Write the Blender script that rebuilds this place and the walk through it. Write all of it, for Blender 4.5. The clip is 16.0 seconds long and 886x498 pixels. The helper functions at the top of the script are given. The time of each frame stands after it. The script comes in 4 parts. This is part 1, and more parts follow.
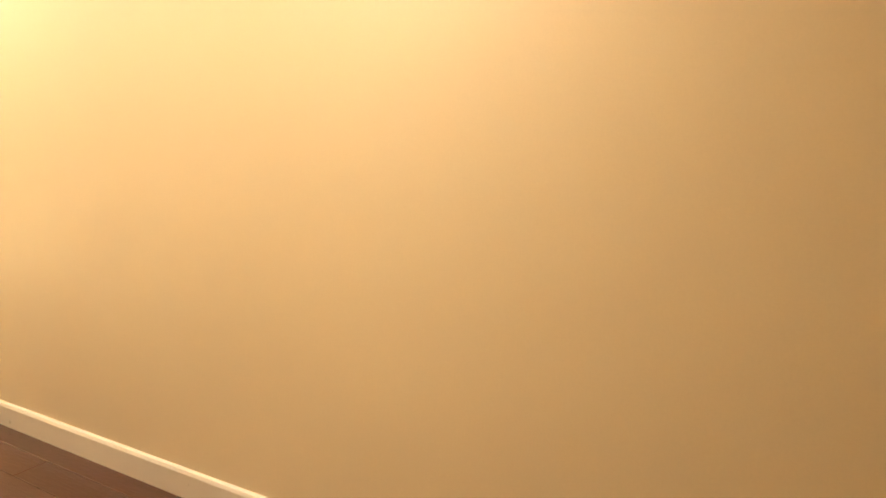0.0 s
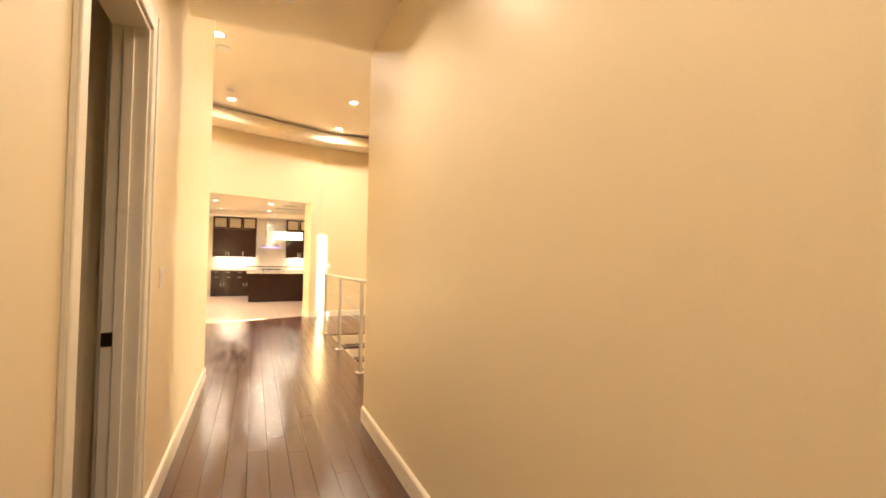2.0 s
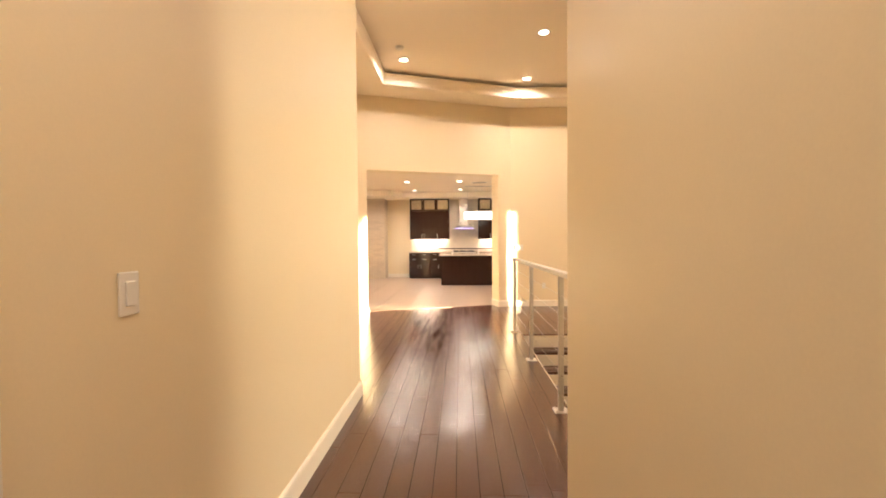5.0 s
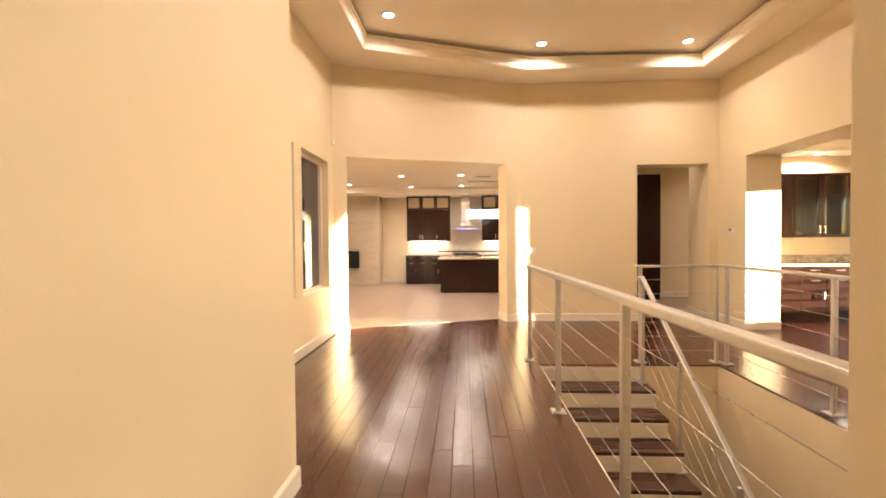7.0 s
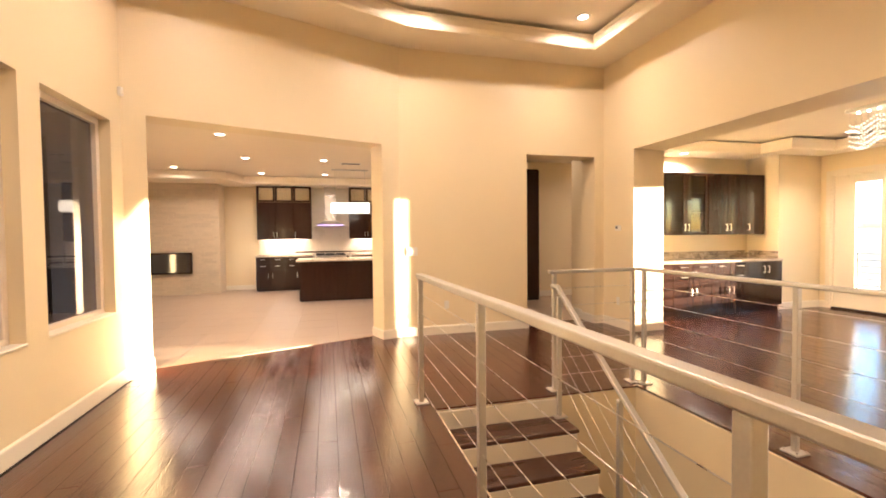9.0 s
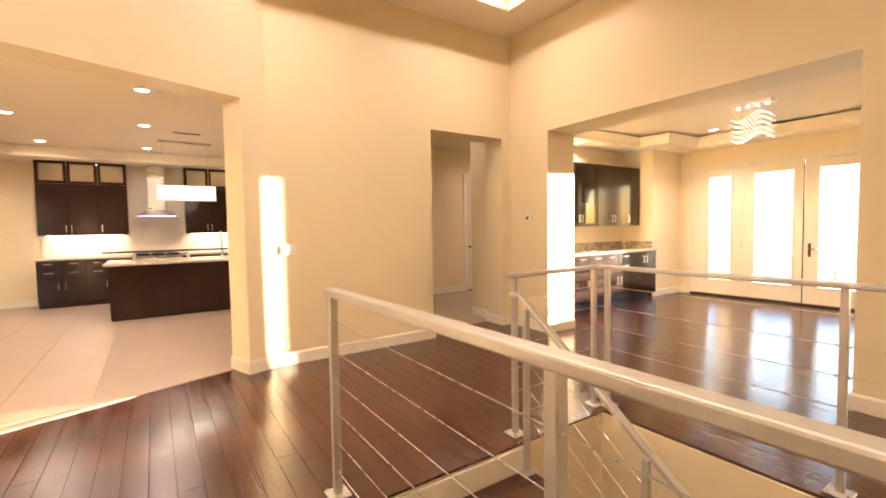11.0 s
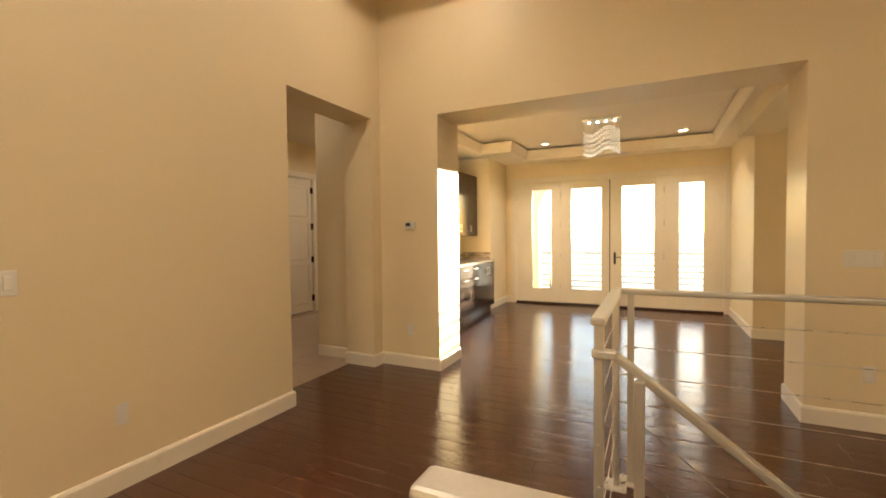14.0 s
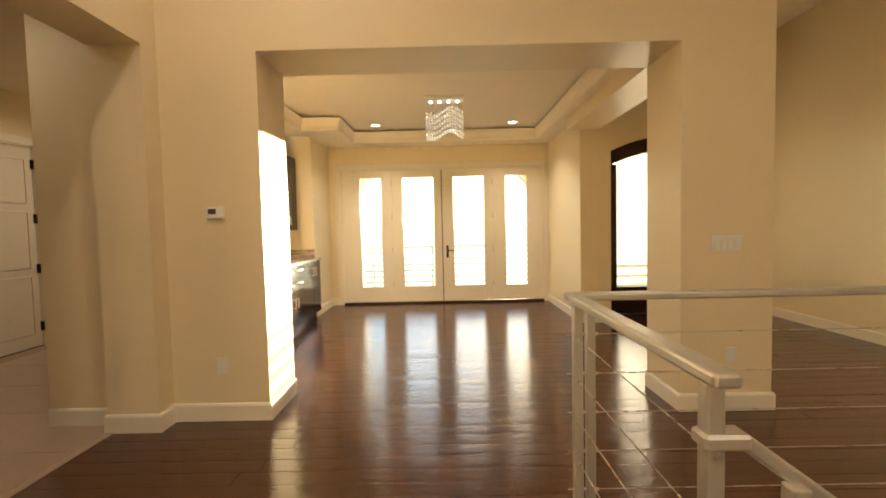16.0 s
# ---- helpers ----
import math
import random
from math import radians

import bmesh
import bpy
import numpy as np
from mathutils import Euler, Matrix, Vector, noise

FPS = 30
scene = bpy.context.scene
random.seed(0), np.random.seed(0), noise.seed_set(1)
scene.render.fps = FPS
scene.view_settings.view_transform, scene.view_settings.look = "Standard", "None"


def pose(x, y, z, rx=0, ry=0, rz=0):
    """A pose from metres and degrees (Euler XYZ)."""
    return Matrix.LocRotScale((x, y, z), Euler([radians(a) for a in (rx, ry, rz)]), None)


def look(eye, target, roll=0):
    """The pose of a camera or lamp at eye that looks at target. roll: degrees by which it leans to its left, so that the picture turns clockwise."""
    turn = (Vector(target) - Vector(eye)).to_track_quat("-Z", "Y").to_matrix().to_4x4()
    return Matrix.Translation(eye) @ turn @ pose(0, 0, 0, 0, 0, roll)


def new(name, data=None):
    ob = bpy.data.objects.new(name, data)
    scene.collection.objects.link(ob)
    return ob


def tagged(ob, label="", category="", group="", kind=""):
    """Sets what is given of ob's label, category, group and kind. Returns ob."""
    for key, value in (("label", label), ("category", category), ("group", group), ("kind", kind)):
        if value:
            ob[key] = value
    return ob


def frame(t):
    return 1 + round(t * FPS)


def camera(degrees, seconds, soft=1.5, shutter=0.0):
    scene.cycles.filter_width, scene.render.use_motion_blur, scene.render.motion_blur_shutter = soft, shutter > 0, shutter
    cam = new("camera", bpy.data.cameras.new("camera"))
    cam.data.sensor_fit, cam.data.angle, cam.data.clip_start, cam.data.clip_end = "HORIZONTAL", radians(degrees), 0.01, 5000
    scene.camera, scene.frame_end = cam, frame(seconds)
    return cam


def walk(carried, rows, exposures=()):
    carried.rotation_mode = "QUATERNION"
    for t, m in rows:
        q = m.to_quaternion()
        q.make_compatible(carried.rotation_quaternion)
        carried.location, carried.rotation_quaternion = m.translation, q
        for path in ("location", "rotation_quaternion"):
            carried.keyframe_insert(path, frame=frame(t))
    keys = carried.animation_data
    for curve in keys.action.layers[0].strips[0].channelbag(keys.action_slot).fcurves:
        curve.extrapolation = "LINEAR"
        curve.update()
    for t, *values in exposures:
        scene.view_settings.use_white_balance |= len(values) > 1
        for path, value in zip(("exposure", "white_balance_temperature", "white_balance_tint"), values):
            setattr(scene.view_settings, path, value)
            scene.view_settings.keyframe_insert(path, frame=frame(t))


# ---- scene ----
cam = camera(91.4, 16.0, 1.8)
PATH = [
    (0, (-0.22, -0.90, 1.25), (1.63, -0.153, 1.098), 2.5),
    (0.5, (-0.136, -0.824, 1.286), (1.509, 0.313, 1.255), 1.5),
    (1, (-0.055, -0.707, 1.3), (1.329, 0.736, 1.321), 1.1),
    (1.5, (0.076, -0.58, 1.335), (1.13, 1.118, 1.38), 0.5),
    (2, (0.169, -0.323, 1.341), (0.967, 1.51, 1.395), 1.0),
    (2.5, (0.283, -0.069, 1.35), (0.833, 1.853, 1.38), 1.0),
    (3, (0.378, 0.181, 1.353), (0.684, 2.158, 1.359), 0.7),
    (3.5, (0.427, 0.479, 1.36), (0.604, 2.471, 1.331), 0.7),
    (4, (0.49, 0.774, 1.358), (0.555, 2.772, 1.303), 0.2),
    (6.5, (0.604, 2.414, 1.359), (0.476, 4.41, 1.323), -0.4),
    (7, (0.621, 2.782, 1.357), (0.526, 4.779, 1.316), -0.5),
    (7.5, (0.645, 3.147, 1.35), (0.646, 5.146, 1.307), -0.5),
    (8, (0.622, 3.494, 1.377), (0.816, 5.484, 1.322), -0.5),
    (8.5, (0.646, 3.824, 1.383), (1.006, 5.79, 1.322), -0.6),
    (9, (0.631, 4.176, 1.378), (1.144, 6.109, 1.318), -0.6),
    (11.5, (0.61, 5.88, 1.365), (1.858, 7.44, 1.271), -0.7),
    (12, (0.592, 6.225, 1.36), (1.964, 7.678, 1.282), -0.4),
    (12.5, (0.636, 6.54, 1.354), (2.111, 7.89, 1.287), -0.5),
    (13, (0.718, 6.879, 1.355), (2.318, 8.078, 1.308), -0.5),
    (13.5, (0.79, 7.166, 1.365), (2.505, 8.194, 1.315), -0.2),
    (14, (0.899, 7.429, 1.364), (2.698, 8.299, 1.301), -0.6),
    (14.5, (1.046, 7.667, 1.351), (2.93, 8.331, 1.263), -0.9),
    (15, (1.254, 7.855, 1.346), (3.204, 8.283, 1.218), -1.5),
    (15.5, (1.503, 7.973, 1.334), (3.486, 8.189, 1.2), -1.7),
    (16, (1.765, 8.084, 1.329), (3.763, 8.095, 1.232), -1.3),
]
walk(cam, [(t, look(eye, target, roll)) for t, eye, target, roll in PATH], exposures=[
    (0, 5.34, 6400, 6), (1, 5.28, 6400, 7), (1.5, 5.06, 6350, 8), (2.5, 4.74, 6250, 10), (4, 4.64, 5950, 13), (6.5, 4.25, 5800, 13),
    (9, 4.34, 5950, 16), (12.0, 4.30, 5950, 14), (12.5, 4.10, 6050, 12), (13, 3.86, 6150, 9), (13.5, 3.60, 6200, 7), (14.0, 3.52, 6200, 6), (14.5, 3.54, 6200, 5), (16, 3.50, 6150, 4)])

# ---------------------------------------------------------------- world, sun, lamps
SUN_WAY = Vector((-1.0, 0.22, -0.044)).normalized()
world = bpy.data.worlds.new("evening_sky")
scene.world = world
world.use_nodes = True
wn = world.node_tree.nodes
sky = wn.new("ShaderNodeTexSky")
sky.sky_type = "NISHITA"
sky.sun_disc = False
sky.sun_elevation = radians(2.5)
sky.sun_rotation = radians(102)
sky.air_density, sky.dust_density, sky.ozone_density = 0.9, 0.9, 2.4
wn["Background"].inputs["Strength"].default_value = 0.15
world.node_tree.links.new(sky.outputs[0], wn["Background"].inputs["Color"])

sun = new("sun", bpy.data.lights.new("sun", "SUN"))
sun.data.energy = 5.0
sun.data.angle = radians(0.5)
sun.data.color = (1.0, 0.80, 0.52)
sun.matrix_world = Matrix.Translation((30, 0, 6)) @ SUN_WAY.to_track_quat("-Z", "Y").to_matrix().to_4x4()

WARM = (1.0, 0.79, 0.60)
MAIN_W, KITCHEN_W, DINING_W, CORRIDOR_W, SIDE_W = 1.36, 1.15, 1.05, 1.12, 3.0
DOWNLIGHTS = [
    # x, y, ceiling z, watts
    (-0.28, 8.12, 4.135, MAIN_W), (1.75, 9.04, 4.135, MAIN_W), (3.80, 9.08, 4.135, MAIN_W),
    (1.72, 7.34, 4.135, MAIN_W), (-0.32, 5.72, 4.135, MAIN_W), (1.72, 5.50, 4.135, MAIN_W),
    (-0.87, 11.15, 2.90, KITCHEN_W), (-0.86, 13.10, 2.90, KITCHEN_W), (-2.50, 14.50, 2.90, KITCHEN_W),
    (-0.86, 15.15, 2.90, KITCHEN_W), (0.58, 11.24, 2.90, KITCHEN_W), (0.57, 13.10, 2.90, KITCHEN_W), (0.58, 15.10, 2.90, KITCHEN_W),
    (8.58, 9.13, 2.955, DINING_W), (8.58, 7.00, 2.955, DINING_W), (6.60, 10.36, 2.765, SIDE_W),
    # the last two, at z 3.0, are unseen and added to light the hallway
    (0.45, -0.30, 3.09, 0.46 * CORRIDOR_W), (0.45, 0.85, 3.09, 0.27 * CORRIDOR_W), (0.36, 2.00, 3.09, 0.40 * CORRIDOR_W), (4.20, 11.05, 3.0, 0.28), (6.90, 11.70, 3.0, 1.2),
]
for x, y, z, watts in DOWNLIGHTS:
    lamp = new("downlight_lamp", bpy.data.lights.new("downlight_lamp", "AREA"))
    lamp.data.shape, lamp.data.size, lamp.data.energy, lamp.data.color = "DISK", 0.11, watts, WARM
    lamp.data.spread = radians(115 if abs(z - 2.955) < 0.01 else 125 if abs(z - 3.09) < 0.01 else 160)
    lamp.location = (x, y, z - 0.03)

# added area lamp, no fixture: stands in for daylight diffused by the entrance glass
entrance_daylight_fill = new("entrance_daylight_fill", bpy.data.lights.new("entrance_daylight_fill", "AREA"))
entrance_daylight_fill.data.shape, entrance_daylight_fill.data.size, entrance_daylight_fill.data.size_y = "RECTANGLE", 1.45, 1.9
entrance_daylight_fill.data.energy, entrance_daylight_fill.data.color, entrance_daylight_fill.data.spread = 2.7, (1.0, 0.80, 0.54), radians(64)
entrance_daylight_fill.matrix_world = Matrix.Translation((8.02, 4.845, 1.33)) @ Vector((-1, 0, 0)).to_track_quat("-Z", "Y").to_matrix().to_4x4()

# ---------------------------------------------------------------- materials


def mat(name, colour, rough=0.5, metal=0.0, vary=0.06, scale=3.0, fine=60.0, bump=0.02, stretch=(1, 1, 1), by=None, gloss=0.5, vary_rough=0.08):
    m = bpy.data.materials.new(name)
    m.use_nodes = True
    t = m.node_tree
    b = t.nodes["Principled BSDF"]
    b.inputs["Metallic"].default_value = metal
    b.inputs["Specular IOR Level"].default_value = gloss
    co = t.nodes.new("ShaderNodeTexCoord")
    mp = t.nodes.new("ShaderNodeMapping")
    mp.inputs["Scale"].default_value = stretch
    t.links.new(co.outputs["Object"], mp.inputs["Vector"])
    if by:
        info = t.nodes.new("ShaderNodeObjectInfo" if by == "object" else "ShaderNodeNewGeometry")
        out = info.outputs["Random" if by == "object" else "Random Per Island"]
        mul = t.nodes.new("ShaderNodeMath")
        mul.operation, mul.inputs[1].default_value = "MULTIPLY", 40.0
        t.links.new(out, mul.inputs[0])
        t.links.new(mul.outputs[0], mp.inputs["Location"])
    n1 = t.nodes.new("ShaderNodeTexNoise")
    n1.inputs["Scale"].default_value, n1.inputs["Detail"].default_value = scale, 4.0
    n2 = t.nodes.new("ShaderNodeTexNoise")
    n2.inputs["Scale"].default_value, n2.inputs["Detail"].default_value = fine, 3.0
    for n in (n1, n2):
        t.links.new(mp.outputs[0], n.inputs["Vector"])
    add = t.nodes.new("ShaderNodeMath")
    add.operation = "ADD"
    t.links.new(n1.outputs["Fac"], add.inputs[0])
    t.links.new(n2.outputs["Fac"], add.inputs[1])
    last = add.outputs[0]
    span = (0.55, 1.45)
    if by:
        more = t.nodes.new("ShaderNodeMath")
        more.operation = "MULTIPLY_ADD"
        more.inputs[1].default_value = 0.5
        t.links.new(out, more.inputs[0])
        t.links.new(last, more.inputs[2])
        last = more.outputs[0]
        span = (0.7, 1.8)
    rng = t.nodes.new("ShaderNodeMapRange")
    rng.inputs["From Min"].default_value, rng.inputs["From Max"].default_value = span
    rng.inputs["To Min"].default_value, rng.inputs["To Max"].default_value = 1 - vary, 1 + vary
    t.links.new(last, rng.inputs["Value"])
    vm = t.nodes.new("ShaderNodeVectorMath")
    vm.operation = "SCALE"
    vm.inputs[0].default_value = colour
    t.links.new(rng.outputs[0], vm.inputs["Scale"])
    t.links.new(vm.outputs[0], b.inputs["Base Color"])
    rr = t.nodes.new("ShaderNodeMapRange")
    rr.inputs["From Min"].default_value, rr.inputs["From Max"].default_value = 0.3, 0.7
    rr.inputs["To Min"].default_value, rr.inputs["To Max"].default_value = max(0.02, rough - vary_rough), min(1, rough + vary_rough)
    t.links.new(n1.outputs["Fac"], rr.inputs["Value"])
    t.links.new(rr.outputs[0], b.inputs["Roughness"])
    if bump:
        bp = t.nodes.new("ShaderNodeBump")
        bp.inputs["Strength"].default_value, bp.inputs["Distance"].default_value = min(1.0, bump * 10), 0.004
        t.links.new(add.outputs[0], bp.inputs["Height"])
        t.links.new(bp.outputs[0], b.inputs["Normal"])
    return m


def glow(name, colour, strength):
    m = bpy.data.materials.new(name)
    m.use_nodes = True
    b = m.node_tree.nodes["Principled BSDF"]
    b.inputs["Base Color"].default_value = (0.9, 0.9, 0.9, 1)
    b.inputs["Emission Color"].default_value = (*colour, 1)
    b.inputs["Emission Strength"].default_value = strength
    return m


def pane_glass(name, tint=(0.95, 0.97, 0.96)):
    m = bpy.data.materials.new(name)
    m.use_nodes = True
    t = m.node_tree
    t.nodes.remove(t.nodes["Principled BSDF"])
    tr, gl, fr, up, mx = (t.nodes.new("ShaderNode" + k) for k in ("BsdfTransparent", "BsdfGlossy", "LayerWeight", "Math", "MixShader"))
    tr.inputs["Color"].default_value = (*tint, 1)
    gl.inputs["Roughness"].default_value = 0.02
    fr.inputs["Blend"].default_value = 0.5
    up.operation, up.inputs[1].default_value = "POWER", 4.0
    low = t.nodes.new("ShaderNodeMath")
    low.operation, low.inputs[1].default_value, low.inputs[2].default_value = "MULTIPLY_ADD", 0.9, 0.04
    t.links.new(fr.outputs["Facing"], up.inputs[0])
    t.links.new(up.outputs[0], low.inputs[0])
    t.links.new(low.outputs[0], mx.inputs[0])
    t.links.new(tr.outputs[0], mx.inputs[1])
    t.links.new(gl.outputs[0], mx.inputs[2])
    t.links.new(mx.outputs[0], t.nodes["Material Output"].inputs["Surface"])
    return m


def seeded_glass(name):
    m = bpy.data.materials.new(name)
    m.use_nodes = True
    t = m.node_tree
    t.nodes.remove(t.nodes["Principled BSDF"])
    tl, gl, mx = (t.nodes.new("ShaderNode" + k) for k in ("BsdfTranslucent", "BsdfGlossy", "MixShader"))
    tl.inputs["Color"].default_value = (0.36, 0.35, 0.33, 1)
    gl.inputs["Roughness"].default_value = 0.12
    mx.inputs[0].default_value = 0.06
    seed = t.nodes.new("ShaderNodeTexNoise")
    seed.inputs["Scale"].default_value = 90.0
    bp = t.nodes.new("ShaderNodeBump")
    bp.inputs["Strength"].default_value, bp.inputs["Distance"].default_value = 0.6, 0.003
    t.links.new(seed.outputs["Fac"], bp.inputs["Height"])
    for n in (tl, gl):
        t.links.new(bp.outputs[0], n.inputs["Normal"])
    t.links.new(tl.outputs[0], mx.inputs[1])
    t.links.new(gl.outputs[0], mx.inputs[2])
    t.links.new(mx.outputs[0], t.nodes["Material Output"].inputs["Surface"])
    return m


M_WALL = mat("cream_wall_paint", (0.80, 0.675, 0.45), 0.42, vary=0.025, scale=1.3, fine=140, bump=0.005, gloss=0.35)
M_CEIL = mat("ceiling_paint", (0.86, 0.76, 0.60), 0.8, vary=0.02, scale=1.0, fine=160, bump=0.015)
M_TRIM = mat("white_trim_paint", (0.82, 0.755, 0.62), 0.35, vary=0.02, scale=4, fine=90, bump=0.006)
M_DOORW = mat("white_door_paint", (0.77, 0.70, 0.57), 0.35, vary=0.02, scale=4, fine=90, bump=0.006)
M_PLANK = mat("dark_hickory_plank", (0.066, 0.018, 0.009), 0.165, vary=0.20, scale=2.0, fine=22, bump=0.03, stretch=(6, 0.7, 1), by="object", gloss=0.9)
M_SUB = mat("floor_joint", (0.012, 0.006, 0.004), 0.7, vary=0.2, scale=8, fine=60)
M_TREAD = mat("dark_stair_tread", (0.065, 0.024, 0.013), 0.3, vary=0.4, scale=2, fine=24, bump=0.04, stretch=(0.7, 6, 1))
M_TILE = mat("travertine_tile", (0.43, 0.325, 0.235), 0.34, vary=0.05, scale=2.5, fine=18, bump=0.0, stretch=(1, 2, 1), by="object", vary_rough=0.02)
M_GROUT = mat("tile_grout", (0.40, 0.305, 0.22), 0.8, vary=0.1, scale=9, fine=80)
M_STONE = mat("stacked_ledge_stone", (0.62, 0.52, 0.38), 0.75, vary=0.12, scale=5, fine=45, bump=0.09, by="object")
M_ESP = mat("espresso_wood", (0.028, 0.011, 0.007), 0.17, vary=0.2, scale=3, fine=30, bump=0.0, stretch=(6, 6, 0.6), gloss=0.35, vary_rough=0.015)
M_ESP.node_tree.nodes["Principled BSDF"].inputs["Coat Weight"].default_value = 0.05
M_ESP.node_tree.nodes["Principled BSDF"].inputs["Coat IOR"].default_value = 1.5
M_ESP.node_tree.nodes["Principled BSDF"].inputs["Coat Roughness"].default_value = 0.05
M_ESPIN = mat("cabinet_inside", (0.55, 0.37, 0.20), 0.5, vary=0.15, scale=3, fine=30, stretch=(5, 5, 0.6))
M_STEEL = mat("brushed_steel", (0.62, 0.58, 0.52), 0.32, metal=1.0, vary=0.08, scale=6, fine=120, bump=0.008, stretch=(1, 1, 6))
M_ALU = mat("satin_aluminium", (0.60, 0.57, 0.51), 0.46, metal=0.8, vary=0.06, scale=5, fine=110, bump=0.008)
M_CABLE = mat("steel_cable", (0.66, 0.62, 0.56), 0.3, metal=1.0, vary=0.05, scale=20, fine=200)
M_BRONZE = mat("dark_bronze", (0.035, 0.022, 0.014), 0.4, metal=0.7, vary=0.2, scale=20, fine=90)
M_GRANITE = mat("speckled_granite", (0.55, 0.46, 0.36), 0.15, vary=0.55, scale=24, fine=110, bump=0.004)
M_MOSAIC = mat("mosaic_tile", (0.42, 0.33, 0.24), 0.25, vary=0.6, scale=9, fine=60, by="object")
M_SPLASH = mat("backsplash_tile", (0.72, 0.63, 0.50), 0.3, vary=0.08, scale=3, fine=50, by="object")
M_PLATE = mat("white_plastic", (0.80, 0.76, 0.68), 0.35, vary=0.02, scale=9, fine=90, bump=0.004)
M_DARKPL = mat("dark_plastic", (0.03, 0.03, 0.032), 0.3, vary=0.1, scale=9, fine=90)
M_FIRE = mat("black_mirror_glass", (0.015, 0.016, 0.02), 0.05, vary=0.05, scale=5, fine=50, bump=0.0, gloss=1.0, vary_rough=0.01)
M_WINF = mat("window_vinyl", (0.72, 0.62, 0.50), 0.4, vary=0.03, scale=5, fine=80)
M_STUCCO = mat("stucco", (0.55, 0.47, 0.34), 0.9, vary=0.1, scale=3, fine=70, bump=0.06)
M_PATIO = mat("patio_plaster", (0.50, 0.47, 0.46), 0.85, vary=0.08, scale=2, fine=60, bump=0.03)
M_DECK = mat("deck_concrete", (0.36, 0.33, 0.30), 0.8, vary=0.12, scale=2, fine=50, bump=0.03)
M_EARTH = mat("dry_hill_ground", (0.42, 0.38, 0.30), 0.95, vary=0.4, scale=0.05, fine=0.9, bump=0.0)
M_IRON = mat("black_iron", (0.02, 0.02, 0.022), 0.45, metal=0.6, vary=0.15, scale=10, fine=80)
M_PALE = mat("weathered_pale_metal", (0.20, 0.19, 0.17), 0.5, metal=0.3, vary=0.12, scale=8, fine=70)
M_GLASS = pane_glass("clear_pane")
# brown tint stands in for the dim dusk outside and the room's warm reflection
M_DUSK = pane_glass("dusk_pane", (0.50, 0.41, 0.37))
M_SEEDED = seeded_glass("seeded_entrance_glass")
M_BULB = glow("downlight_glow", (1.0, 0.86, 0.62), 0.9)
M_PEND = glow("pendant_glow", (1.0, 0.86, 0.60), 0.32)
# crystals emit faintly in place of the sparkle they take from the lamps
M_CRYS = glow("crystal_glow", (1.0, 0.90, 0.72), 0.05)
M_LED = glow("blue_led", (0.35, 0.22, 1.0), 0.15)
M_UNDER = glow("under_cabinet_strip", (1.0, 0.80, 0.50), 0.8)

# ---------------------------------------------------------------- building helpers


def mesh_of(bm, name, material, smooth=False):
    bmesh.ops.recalc_face_normals(bm, faces=bm.faces)
    me = bpy.data.meshes.new(name)
    bm.to_mesh(me)
    bm.free()
    me.materials.append(material)
    if smooth:
        me.shade_smooth()
    return me


def thing(name, at, label, category, group="", turn=0.0):
    ob = new(name)
    ob.empty_display_size = 0.1
    ob.matrix_basis = pose(*at, 0, 0, turn)
    return tagged(ob, label, category, group)


def part(name, bm, material, parent, label="", smooth=False):
    ob = new(name, mesh_of(bm, name, material, smooth))
    ob.parent = parent
    return tagged(ob, label)


def structure(name, bm, material, label="", category="", smooth=False):
    return tagged(new(name, mesh_of(bm, name, material, smooth)), label, category, kind="structure")


def box(x0, x1, y0, y1, z0, z1, bevel=0.0, bm=None, segments=1):
    fresh = bmesh.new()
    bmesh.ops.create_cube(fresh, size=1.0)
    bmesh.ops.scale(fresh, vec=(x1 - x0, y1 - y0, z1 - z0), verts=fresh.verts)
    bmesh.ops.translate(fresh, vec=((x0 + x1) / 2, (y0 + y1) / 2, (z0 + z1) / 2), verts=fresh.verts)
    if bevel:
        bmesh.ops.bevel(fresh, geom=fresh.edges[:], offset=bevel, segments=segments, affect="EDGES", profile=0.5)
    if bm is None:
        return fresh
    me = bpy.data.meshes.new("tmp")
    fresh.to_mesh(me)
    fresh.free()
    bm.from_mesh(me)
    bpy.data.meshes.remove(me)
    return bm


def rod(a, b, r, sides=10, bm=None, r2=None):
    a, b = Vector(a), Vector(b)
    own = bmesh.new() if bm is None else bm
    m = Matrix.Translation((a + b) / 2) @ (b - a).to_track_quat("Z", "Y").to_matrix().to_4x4()
    bmesh.ops.create_cone(own, cap_ends=True, segments=sides, radius1=r, radius2=r if r2 is None else r2, depth=(b - a).length, matrix=m)
    return own


def beam(a, b, w, h, bevel=0.0, up=(0, 0, 1)):
    """A bar of width w and height h from a to b."""
    a, b = Vector(a), Vector(b)
    d = (b - a).normalized()
    side = d.cross(Vector(up)).normalized()
    top = side.cross(d)
    bm = box(-w / 2, w / 2, 0, (b - a).length, -h / 2, h / 2, bevel, segments=2 if bevel else 1)
    m = Matrix((side, d, top)).transposed().to_4x4()
    bmesh.ops.transform(bm, matrix=Matrix.Translation(a) @ m, verts=bm.verts)
    return bm


